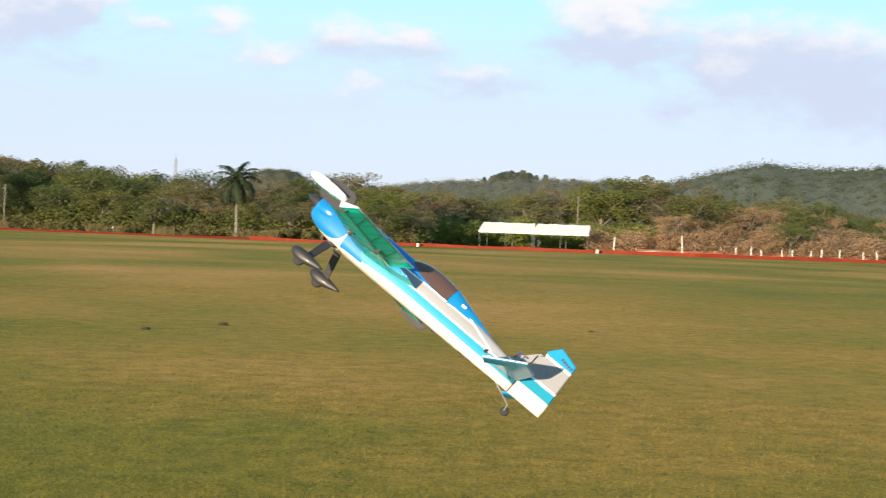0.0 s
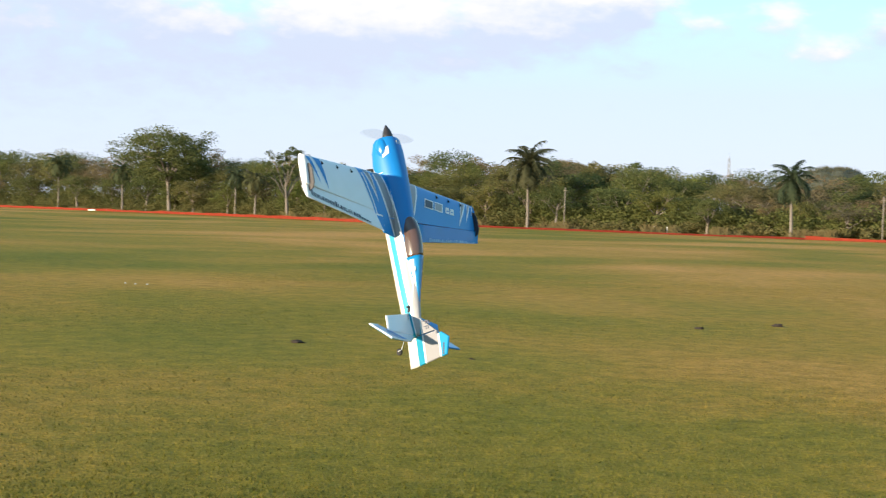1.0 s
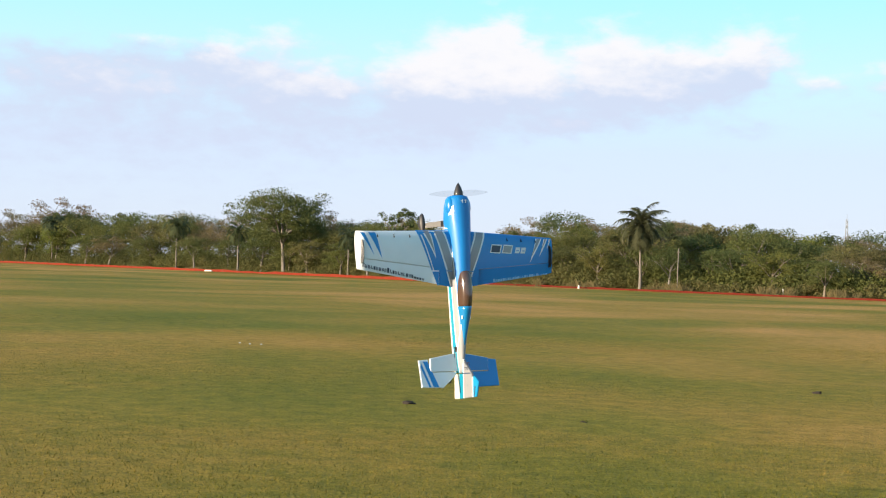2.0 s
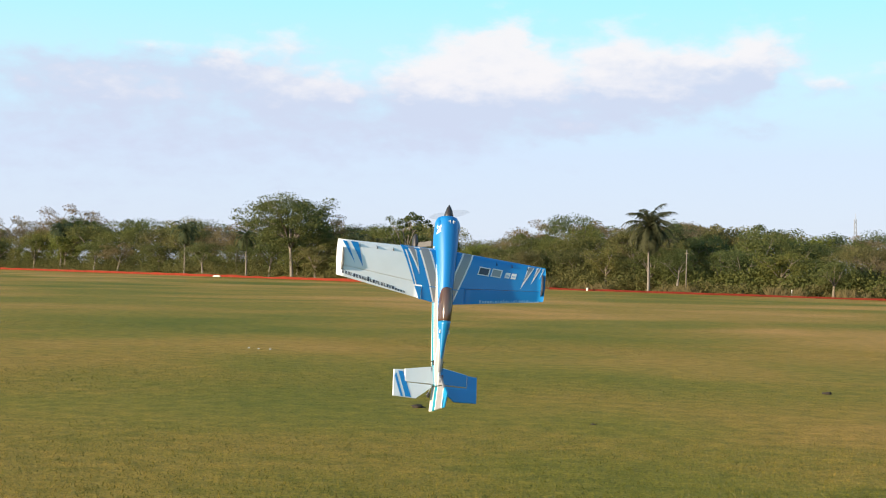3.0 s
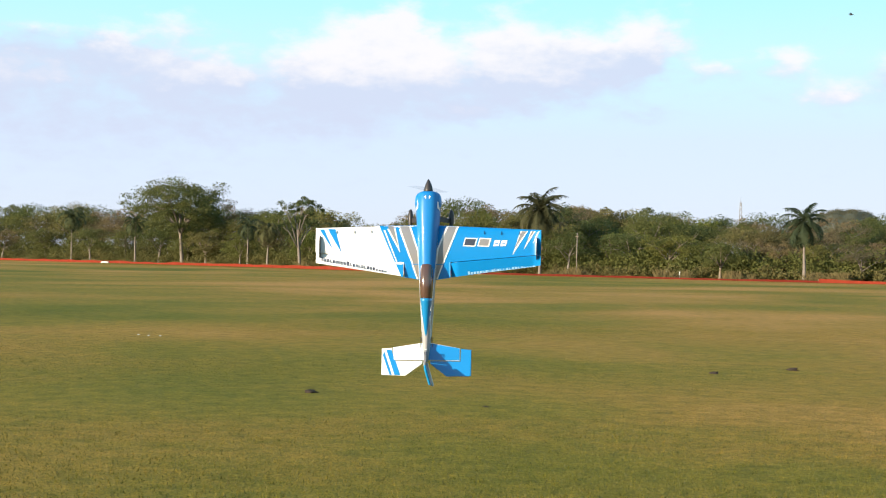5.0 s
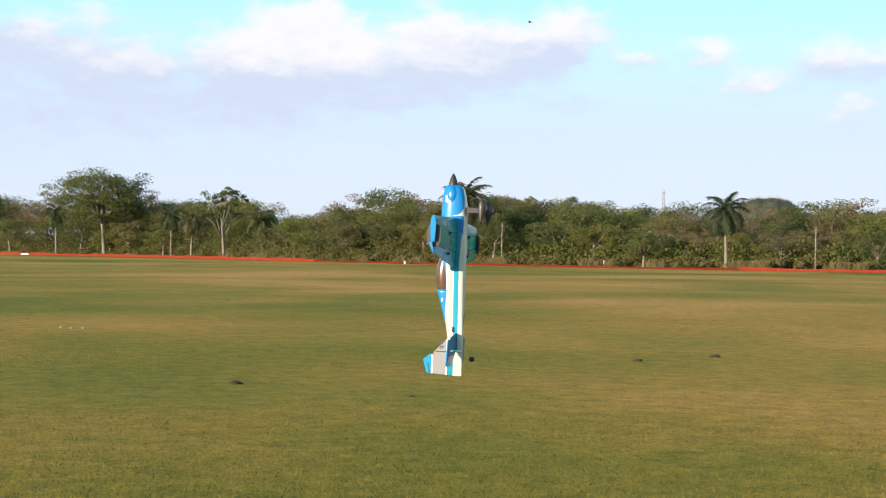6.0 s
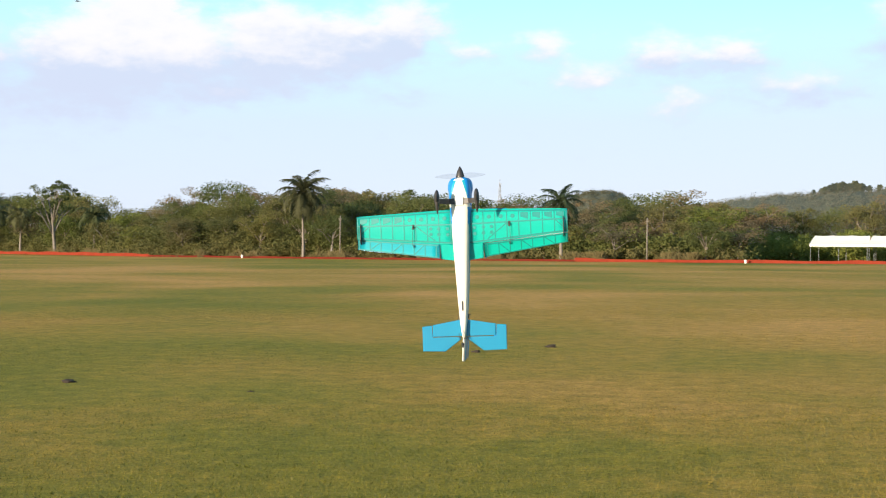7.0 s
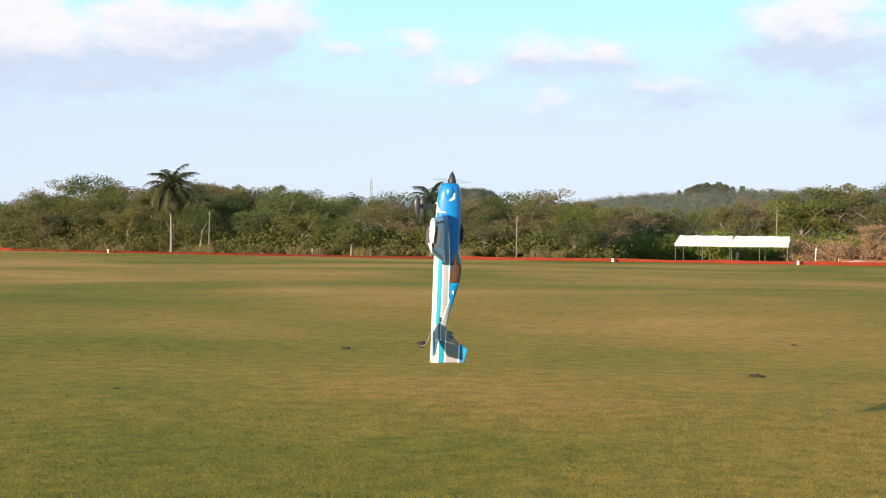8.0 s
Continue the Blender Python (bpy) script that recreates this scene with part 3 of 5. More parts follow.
# ---------------------------------------------------------------- hills
def hill(name, ridge, dist, depth, mat, label, seed, clump=0.0):
    """A long ridge; ridge: bearing and height above the eye in degrees."""
    n, rows = 120, 9
    a0, a1 = ridge[0][0], ridge[-1][0]
    verts, faces = [], []
    for i in range(n + 1):
        a = a0 + (a1 - a0) * i / n
        for (b0, e0), (b1, e1) in zip(ridge, ridge[1:]):
            if min(b0, b1) <= a <= max(b0, b1):
                e = e0 + (e1 - e0) * (a - b0) / (b1 - b0)
                break
        top = math.tan(radians(e)) * dist + EYE
        for j in range(rows):
            f = j / (rows - 1)
            d = dist - depth + 2 * depth * f
            prof = max(0.0, math.sin(math.pi * f)) ** 0.8
            z = top * prof * (d / dist if f < 0.5 else 1)
            z += (noise.fractal((a * 2.0 + seed, f * 6, 0), 1.0, 2.0, 4) * 0.05 * top) * prof
            x, y = bearing(a, d)
            verts.append((x, y, z - 1))
    for i in range(n):
        for j in range(rows - 1):
            k = i * rows + j
            faces.append((k, k + rows, k + rows + 1, k + 1))
    root = tagged(new(name), label, "hill", kind="structure")
    smooth(part("slope", raw_mesh("slope", verts, faces), ROCK, root))
    rng = np.random.default_rng(seed)
    if clump:
        m = 3600
        corner = np.array(verts)[np.array(faces)[rng.integers(0, len(faces), m)]]
        f, g = rng.random((m, 1)), rng.random((m, 1))
        vs = (corner[:, 0] * (1 - f) + corner[:, 1] * f) * (1 - g) + (corner[:, 3] * (1 - f) + corner[:, 2] * f) * g
        ok = vs[:, 2] > 2
        vs = vs[ok]
        rad = clump * rng.uniform(0.4, 1.1, len(vs))
        part("tree_cover", loose("tree_cover", leaf_cloud(rng, vs + np.array([0, 0, clump * 0.15]), rad, 16, clump * 0.115)), mat, root)
    return root


# ---------------------------------------------------------------- built things at the far side
def party_tent(cx, cy, rz, w, d, eave, ridge):
    """Open canopy: pitched canvas roof with scalloped valance on thin steel poles."""
    root = tagged(new("canopy_tent"), "white canvas canopy tent with scalloped edge on thin steel poles", "tent", group="canopy tents")
    bm = bmesh.new()
    nx, prof = 12, [(-d / 2, eave), (-d / 4, (eave + ridge) / 2 - 0.04), (0, ridge), (d / 4, (eave + ridge) / 2 - 0.04), (d / 2, eave)]
    grid = []
    for i in range(nx + 1):
        x = -w / 2 + w * i / nx
        inset = 0.35 * max(0, abs(x) / (w / 2) - 0.86) / 0.14
        sag = 0.05 * math.sin(math.pi * (i % 4) / 4)
        grid.append([bm.verts.new((x * (1 - 0.05 * (1 if abs(y) < 0.1 else 0) * (abs(x) > w * 0.49)), y, z - sag - 0.03 * inset)) for y, z in prof])
    for a, b in zip(grid, grid[1:]):
        for k in range(4):
            bm.faces.new((a[k], b[k], b[k + 1], a[k + 1]))
    roof = part("roof", bm, CANVAS, root)
    roof.modifiers.new("thickness", "SOLIDIFY").thickness = 0.02
    for s in (-1, 1):
        bm = bmesh.new()
        n = int(w / 0.25) * 2
        up = [bm.verts.new((-w / 2 + w * i / n, s * (d / 2 + 0.01), eave)) for i in range(n + 1)]
        dn = [bm.verts.new((-w / 2 + w * i / n, s * (d / 2 + 0.01), eave - (0.25 if i % 2 else 0.16))) for i in range(n + 1)]
        for i in range(n):
            bm.faces.new((up[i], up[i + 1], dn[i + 1], dn[i]))
        v = part("valance", bm, CANVAS, root)
        v.modifiers.new("thickness", "SOLIDIFY").thickness = 0.01
    for x in (-w / 2 + 0.08, 0, w / 2 - 0.08):
        for y in (-d / 2 + 0.05, d / 2 - 0.05):
            bm = bmesh.new()
            tube(bm, [(x, y, -0.02), (x, y, eave - 0.02)], [0.022, 0.022], 8)
            tube(bm, [(x, y, 0.0), (x, y, 0.02)], [0.09, 0.09], 8)
            part("pole", bm, MAST, root)
    root.matrix_basis = pose(cx, cy, 0, 0, 0, rz)


def utility_pole(az, dist, h, r=0.065):
    root = tagged(new("wooden_pole"), "bare weathered grey wooden pole standing by the trees", "pole", group="poles behind the field")
    bm = bmesh.new()
    tube(bm, [(0, 0, -0.5), (0, 0, h * 0.5), (0.03, 0, h)], [r, r * 0.9, r * 0.75], 10)
    smooth(part("shaft", bm, BARK_PALE, root))
    bm = bmesh.new()
    box(bm, (0.36, 0.06, 0.07), (0.03, -0.065, h - 0.35), 0.01)
    part("crossarm", bm, BARK, root)
    root.location = (*bearing(az, dist), 0)


def lattice_tower(az, dist, h):
    root = tagged(new("lattice_tower"), "slender grey steel lattice mast far beyond the woods", "tower")
    w0, w1, n = h * 0.034, h * 0.012, 12
    bm = bmesh.new()
    lv = []
    for k in range(n + 1):
        w = w0 + (w1 - w0) * k / n
        lv.append([Vector((sx * w, sy * w, h * k / n)) for sx, sy in ((-1, -1), (1, -1), (1, 1), (-1, 1))])
    for i in range(4):
        tube(bm, [lv[k][i] for k in range(n + 1)], [0.11] * (n + 1), 4)
    part("leg", bm, MAST, root)
    bm = bmesh.new()
    for k in range(n):
        for i in range(4):
            j = (i + 1) % 4
            tube(bm, [lv[k][i], lv[k + 1][j]], [0.055, 0.055], 4)
            tube(bm, [lv[k][j], lv[k + 1][i]], [0.055, 0.055], 4)
    part("bracing", bm, MAST, root)
    bm = bmesh.new()
    tube(bm, [(0, 0, h), (0, 0, h * 1.08)], [0.12, 0.05], 6)
    part("antenna", bm, MAST, root)
    root.location = (*bearing(az, dist), 0)


ground()
grass_blades()
grass_tufts()
for i, (x, y, s) in enumerate([(-4.42, 21.2, 0.065), (-8.25, 15.45, 0.075), (-3.47, 22.6, 0.078), (1.51, 18.25, 0.085), (-5.7, 14.9, 0.03), (2.6, 24.0, 0.045)]):
    clod("earth_clod", x, y, s, i * 3.3)

net_fence([(-290, 245), (-188, 203), (-150, 187), (-119, 173), (-91, 158), (-66, 141.5)], ORANGE, "bright orange plastic net fence along the field edge", 0.46, 1)
net_fence([(-66, 141.5), (-42, 132), (-17, 124)], RED, "low dark red plastic net fence along the field edge", 0.24, 2)
net_fence([(-17, 124), (4, 120), (21, 117), (42, 121), (80, 130)], ORANGE, "orange-red plastic net fence along the field edge", 0.38, 3)
net_fence([(17.5, 127), (30, 132), (48, 137), (90, 146)], PINK, "faded pinkish net fence strung between white stakes", 0.5, 4)
for a, d, h, w in [(1.0, -0.6, 0.30, 0.10), (-6.3, -0.6, 0.34, 0.10), (21.3, -0.6, 0.34, 0.11), (13.7, 3.0, 0.75, 0.06), (13.2, 3.0, 0.7, 0.06), (-9.7, 0.6, 1.75, 0.045), (-6.95, 3, 1.45, 0.045)]:
    marker_stake(a, line_distance(a) + d, h, w)
for a in (-10.2, -10.6, -11.2, -11.8, -12.4, -12.8, -13.6, -14.0, -14.7, -15.1, -15.8, -16.7, -17.2):
    marker_stake(a, 131.5 + abs(a + 13) * 0.9, 0.85 + 0.15 * math.sin(a * 9), 0.042)

tx0, ty0 = bearing(-1.62, 132.0)
tx1, ty1 = bearing(-6.02, 130.5)
tilt = math.degrees(math.atan2(ty1 - ty0, tx1 - tx0))
full = math.hypot(tx1 - tx0, ty1 - ty0)
for f in (0.25, 0.75):
    party_tent(tx0 + (tx1 - tx0) * f, ty0 + (ty1 - ty0) * f, tilt, full / 2 - 0.01, 4.0, 1.62, 2.42)

utility_pole(17.35, line_distance(17.4) + 1.5, 4.3)
utility_pole(4.9, line_distance(4.9) + 1.5, 3.9)
utility_pole(-5.45, line_distance(-5.4) + 22, 5.3)
lattice_tower(10.85, 820, 36.0)

# sand heaps and a white board lying by the fence
for i, (a, s) in enumerate([(-8.1, 0.7), (-8.6, 0.95), (-9.2, 0.6)]):
    bm = bmesh.new()
    bmesh.ops.create_icosphere(bm, subdivisions=3, radius=1)
    for v in bm.verts:
        v.co = Vector((v.co.x * s * 1.3, v.co.y * s, max(-0.1, v.co.z) * s * 0.42)) * (1 + 0.2 * noise.noise(v.co * 1.5 + Vector((i, 0, 0))))
    ob = smooth(part("sand_heap", bm, SAND))
    ob.location = (*bearing(a, line_distance(a) + 6), 0)
    tagged(ob, "low heap of reddish bare sand behind the fence", "sand heap", group="sand heaps")
bm = bmesh.new()
box(bm, (1.4, 0.45, 0.14), (0, 0, 0.09), 0.04)
box(bm, (1.1, 0.30, 0.10), (0, 0, 0.20), 0.03)
ob = part("white_crate", bm, STAKE)
ob.location = (*bearing(36.3, line_distance(36.3) - 0.8), 0.3)
ob.location.z = 0.0
tagged(ob, "low white crate standing at the field edge", "crate")
for x, y in ((-16.5, 23.95), (-16.85, 24.1), (-16.25, 24.0)):
    bm = bmesh.new()
    bmesh.ops.create_icosphere(bm, subdivisions=2, radius=0.02)
    for v in bm.verts:
        v.co *= 1 + 0.4 * noise.noise(v.co * 40 + Vector((x, y, 0)))
        v.co.z *= 0.5
    ob = part("paper_scrap", bm, STAKE)
    ob.location = (x, y, ground_height(x, y) + 0.02)
    tagged(ob, "crumpled white scrap of paper on the turf", "litter", group="litter on the field")

# palms, by bearing, height, crown
def stand(root, az, gap, turn=0):
    d = line_distance(az) + gap
    root.matrix_basis = pose(*bearing(az, d), 0, 0, 0, turn)


stand(palm(1, 8.4, 3.15, "tall royal palm with pale trunk and arching fronds", fronds=42, fat=0.145), 18.85, 1.8)
stand(palm(2, 6.75, 2.6, "royal palm with a full dark crown and pale trunk", fronds=34), 8.37, 2.0, 40)
stand(palm(3, 9.2, 3.3, "palm with drooping dark fronds among the trees", 1.25, 24), 37.6, 3.5, 80)
stand(palm(4, 10.0, 3.7, "palm with drooping dark fronds among the trees", 1.3, 24), 42.4, 4.5, 10)
stand(palm(5, 7.9, 3.0, "palm half hidden under a spreading tree", 1.25, 22), 35.15, 2.5, 55)
stand(palm(6, 6.8, 2.5, "palm with drooping dark fronds among the trees", 1.3, 22), 30.7, 2.5, 120)
stand(palm(7, 6.4, 2.7, "leaning shade palm among the trees", 1.3, 20), 29.9, 3.0, 200)
stand(palm(8, 6.2, 2.8, "low palm with broad dark crown", 1.2, 22), 27.1, 5.0, 20)

# single trees that stand out
t = broadleaf(31, 12.6, 8.0, LEAF_DARK, 150, 80, 0.17, "large spreading shade tree with flat-topped layered crown", low=0.44, bark=BARK_PALE, count=11, flat=0.42, clump_r=0.22)
stand(t, 33.3, 2.2)
t = broadleaf(32, 9.1, 3.0, LEAF_DARK, 36, 44, 0.16, "thin open-crowned tree with pale branching trunk", low=0.6, bark=BARK_PALE, count=7, flat=0.6, clump_r=0.2)
stand(t, 28.6, 2.0)
t = broadleaf(33, 11.0, 3.6, LEAF_DARK, 70, 70, 0.17, "tall rounded green tree behind the palm", low=0.3)
stand(t, 42.0, 14)
woods()
undergrowth("understory", 19, 50, 2200, 4.6, LEAF_DARK, "dark tangled understory beneath the trees", 21, (5, 14))
undergrowth("understory", 19, 50, 1100, 5.0, LEAF_DRY, "brownish tangle deeper in the wood", 27, (15, 32), 0.2)
undergrowth("understory", 0.7, 19, 1200, 3.6, LEAF_MID, "dull green tangled understory beneath the trees", 22, (5, 13))
undergrowth("dry_scrub", -28, -6, 1700, 3.0, LEAF_RUST, "rusty brown dry scrub behind the stakes", 23, (12, 26), 0.11)
undergrowth("understory", -9, 1, 700, 3.4, LEAF_LIGHT, "dull green tangled understory beyond the tents", 25, (20, 32))
undergrowth("thicket", 19, 50, 900, 2.4, LEAF_MID, "green thicket in front of the trunks", 26, (2.5, 7), 0.14)
undergrowth("low_bushes", 0.8, 30, 300, 1.7, LEAF_MID, "low green bushes along the fence", 24, (2.5, 6), 0.14)
straw("dry_grass", 8, 29, 3600, 3)
straw("dry_grass", 0.6, 8, 2200, 4)
straw("dry_grass", 29, 48, 1400, 6, 0.6)
hill("mesa_hill", [(10.5, 0.9), (8.4, 1.55), (7.8, 2.0), (7.3, 2.13), (6.4, 2.17), (5.9, 2.05), (5.4, 1.6), (4.0, 1.2)], 700, 60, HILL, "flat-topped scrubby hill beyond the woods", 3, 2.0)
hill("wooded_hill", [(4, 1.2), (1.6, 1.72), (0.2, 1.9), (-1.4, 1.95), (-2.1, 2.03), (-2.9, 2.08), (-3.7, 2.06), (-4.9, 2.12), (-5.8, 2.08), (-6.9, 2.2), (-7.6, 2.0), (-10, 1.6)], 900, 120, HILL_HAZED, "hazy wooded hill with a clump of tall trees", 5, 4.2)
hill("wooded_hill", [(-6.5, 1.3), (-8.9, 2.15), (-10.5, 2.53), (-11.8, 2.87), (-13.1, 3.04), (-14.6, 2.90), (-15.9, 2.90), (-17.4, 2.96), (-24, 2.6), (-30, 1.8)], 520, 110, HILL, "long dark wooded hill above the dry scrub", 7, 3.2)
hill("domed_hill", [(20, 1.3), (18.4, 1.8), (17.4, 2.15), (16.8, 2.05), (16.0, 1.7), (14.5, 1.3)], 420, 50, LEAF_DRY, "brown domed rise behind the palms", 9, 2.2)

# tall trees along the top of the far hill, distance haze in their leaf colour too
tall = broadleaf(41, 10, 2.6, HILL_HAZED, 40, 70, 0.34, "tall haze-paled tree standing on the far hill's crest", low=0.2)
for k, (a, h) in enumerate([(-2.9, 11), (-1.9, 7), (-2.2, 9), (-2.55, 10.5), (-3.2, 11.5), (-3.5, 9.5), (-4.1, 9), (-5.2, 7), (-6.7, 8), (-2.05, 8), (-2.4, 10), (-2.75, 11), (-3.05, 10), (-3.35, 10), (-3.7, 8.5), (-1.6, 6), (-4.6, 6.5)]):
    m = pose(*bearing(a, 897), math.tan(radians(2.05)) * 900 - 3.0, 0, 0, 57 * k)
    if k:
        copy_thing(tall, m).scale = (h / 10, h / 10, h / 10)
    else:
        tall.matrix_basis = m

# ---------------------------------------------------------------- model aeroplane
# x ahead from the centre of gravity, y to its left wing, z up; s is the distance aft of the spinner's tip
NOSE = 0.40


def film(name, colour, rough=0.28, thin=0.45, sheen=0.6, metal=0.0):
    """Heat-shrunk covering film, glossy and letting some light through."""
    m, n = material(name)
    pos = n.add("ShaderNodeTexCoord").outputs["Object"]
    wr = n.noise(pos, 14.0, 3.0)
    c = n.mix(n.math("MULTIPLY", n.smooth(n.noise(pos, 5.0, 4.0), 0.35, 0.75), 0.16), (*colour, 1), (*[x * 0.6 for x in colour], 1))
    bump = n.add("ShaderNodeBump", Height=wr, Strength=0.12, Distance=0.004).outputs[0]
    b = n.add("ShaderNodeBsdfPrincipled", Roughness=rough, Metallic=metal, Normal=bump)
    n.put(b.inputs["Base Color"], c)
    b.inputs["Coat Weight"].default_value = sheen
    b.inputs["Coat Roughness"].default_value = 0.1
    t = n.add("ShaderNodeBsdfTranslucent", Color=c).outputs[0]
    mixer = n.add("ShaderNodeMixShader", Fac=thin)
    n.put(mixer.inputs[1], b.outputs[0])
    n.put(mixer.inputs[2], t)
    finish(n, mixer.outputs[0])
    return m


WHITE_C, BLUE_C, GREY_C = (0.60, 0.57, 0.50), (0.002, 0.165, 0.47), (0.285, 0.285, 0.295)
# wing white tinted blue: the film's reflection of the sky put into its colour
F_WHITE = film("film_white", (0.74, 0.77, 0.80), thin=0.07)
F_BLUE = film("film_blue", (0.002, 0.215, 0.58), thin=0.12, sheen=0.3)
F_TEAL = film("film_clear_teal", (0.004, 0.53, 0.44), 0.3, 0.4, 0.15)
F_CYAN = film("film_clear_blue", (0.012, 0.27, 0.47), 0.3, 0.35, 0.3)
F_TEAL_BLUE = film("film_clear_teal_blue", (0.006, 0.44, 0.52), 0.3, 0.4, 0.15)
F_GREY = film("film_silver", GREY_C, 0.3, 0.15, 0.4, 0.3)
F_WHITE_LINE = film("film_white_line", (0.82, 0.82, 0.80), thin=0.2)
RIB = film("rib_under_film", (0.008, 0.22, 0.20), 0.4, 0.15)
CARBON = plain("carbon_black", (0.024, 0.021, 0.022), 0.5, 0.0, 0.3, 60.0, 0.1)
BLACK = plain("matt_black", (0.018, 0.018, 0.018), 0.6)
RUBBER = plain("rubber", (0.02, 0.02, 0.02), 0.85)
LETTER = plain("dark_lettering", (0.03, 0.04, 0.07), 0.4)
CANOPY = plain("canopy_smoke_brown", (0.075, 0.042, 0.030), 0.12, 0.0, 0.1, 10.0, 0.8)


def prop_blur():
    m, n = material("propeller_blade")
    b = n.add("ShaderNodeBsdfPrincipled", Roughness=0.4)
    b.inputs["Base Color"].default_value = (0.05, 0.045, 0.045, 1)
    mixer = n.add("ShaderNodeMixShader", Fac=0.085)
    n.put(mixer.inputs[1], n.add("ShaderNodeBsdfTransparent").outputs[0])
    n.put(mixer.inputs[2], b.outputs[0])
    finish(n, mixer.outputs[0])
    return m


def livery():
    """Fuselage paint: white belly, blue and silver bands that sweep aft, blue upper deck."""
    m, n = material("fuselage_livery")
    pos = n.add("ShaderNodeTexCoord").outputs["Object"]
    x, y, z = n.add("ShaderNodeSeparateXYZ", Vector=pos).outputs
    s = n.math("SUBTRACT", NOSE, x)
    # lower bands follow the belly, dropping towards the cowl
    drop = n.math("MULTIPLY", n.smooth(s, 0.0, 0.60), 0.040)
    v = n.math("SUBTRACT", z, drop)
    f = n.math("MULTIPLY", n.math("ADD", v, 0.15), 1 / 0.30)

    def at(h):
        return (h + 0.15) / 0.30
    low = n.ramp(f, [(0.0, WHITE_C), (at(-0.099), (0.005, 0.25, 0.38)), (at(-0.068), (0.82, 0.82, 0.80)), (at(-0.063), GREY_C),
                     (at(-0.030), (0.82, 0.82, 0.80)), (at(-0.024), BLUE_C)], "CONSTANT")
    # aft of the canopy the silver climbs over the deck
    back = n.math("GREATER_THAN", n.math("SUBTRACT", s, n.math("MULTIPLY", z, -3.2)), 0.885)
    line = n.math("GREATER_THAN", n.math("SUBTRACT", s, n.math("MULTIPLY", z, -3.2)), 0.868)
    upper = n.math("GREATER_THAN", v, -0.064)
    c = n.mix(n.math("MULTIPLY", line, upper), low, (0.82, 0.82, 0.80, 1))
    c = n.mix(n.math("MULTIPLY", back, upper), c, (*GREY_C, 1))
    # the cowl is blue all round above a white chin
    front = n.math("LESS_THAN", n.math("ADD", s, n.math("MULTIPLY", z, 0.9)), 0.30)
    chin = n.math("GREATER_THAN", n.math("ADD", z, n.math("MULTIPLY", n.math("ABSOLUTE", y), 0.9)), -0.035)
    c = n.mix(n.math("MULTIPLY", front, chin), c, (*BLUE_C, 1))
    # the white belly narrows to a tongue under the cowl
    under = n.math("LESS_THAN", n.math("ABSOLUTE", y), n.math("ADD", n.math("MULTIPLY", s, 0.30), -0.010))
    tongue = n.math("MULTIPLY", n.math("LESS_THAN", z, -0.020), n.math("MULTIPLY", under, n.math("LESS_THAN", s, 0.26)))
    c = n.mix(tongue, c, (*WHITE_C, 1))
    d = n.math("MULTIPLY", n.smooth(n.noise(pos, 6.0, 4.0), 0.4, 0.8), 0.15)
    c = n.mix(d, c, n.mix(0.4, c, (0.1, 0.1, 0.1, 1)))
    b = n.add("ShaderNodeBsdfPrincipled", Roughness=0.45)
    n.put(b.inputs["Base Color"], c)
    b.inputs["Specular IOR Level"].default_value = 0.3
    b.inputs["Coat Weight"].default_value = 0.3
    b.inputs["Coat Roughness"].default_value = 0.12
    n.put(b.inputs["Normal"], n.add("ShaderNodeBump", Height=n.noise(pos, 16.0, 3.0), Strength=0.1, Distance=0.004).outputs[0])
    finish(n, b.outputs[0])
    return m


def fin_livery():
    """Fin and rudder: white foot, blue band, white line, silver, white line, blue tip."""
    m, n = material("fin_livery")
    pos = n.add("ShaderNodeTexCoord").outputs["Object"]
    x, y, z = n.add("ShaderNodeSeparateXYZ", Vector=pos).outputs
    f = n.math("MULTIPLY", n.math("ADD", z, n.math("ADD", 0.15, n.math("MULTIPLY", x, 0.0))), 1 / 0.35)

    def at(h):
        return (h + 0.15) / 0.35
    c = n.ramp(f, [(0.0, WHITE_C), (at(-0.034), (0.005, 0.25, 0.38)), (at(0.001), (0.82, 0.82, 0.80)), (at(0.009), GREY_C),
                   (at(0.088), (0.82, 0.82, 0.80)), (at(0.098), (0.008, 0.27, 0.52))], "CONSTANT")
    b = n.add("ShaderNodeBsdfPrincipled", Roughness=0.55)
    n.put(b.inputs["Base Color"], c)
    b.inputs["Specular IOR Level"].default_value = 0.2
    t = n.add("ShaderNodeBsdfTranslucent", Color=c).outputs[0]
    mixer = n.add("ShaderNodeMixShader", Fac=0.2)
    n.put(mixer.inputs[1], b.outputs[0])
    n.put(mixer.inputs[2], t)
    finish(n, mixer.outputs[0])
    return m


WZ = -0.022            # height of the wing's chord line
ROOT_LE, ROOT_TE, TIP_LE, TIP_TE, SPAN = 0.268, 0.596, 0.292, 0.498, 0.66
HINGE = 0.70           # share of the chord ahead of the aileron


def chord(y):
    k = min(1.0, abs(y) / SPAN)
    return ROOT_LE + (TIP_LE - ROOT_LE) * k, ROOT_TE + (TIP_TE - ROOT_TE) * k


def section(u, c):
    """Half thickness of the symmetric wing section at share u of the chord c."""
    u = min(max(u, 0.0), 1.0)
    t = 0.135
    return 5 * t * c * (0.2969 * math.sqrt(u) - 0.126 * u - 0.3516 * u * u + 0.2843 * u ** 3 - 0.1015 * u ** 4) + 0.0012


def skin(y, s):
    """Half thickness of the wing at span y and station s."""
    le, te = chord(y)
    return section((s - le) / (te - le), te - le)


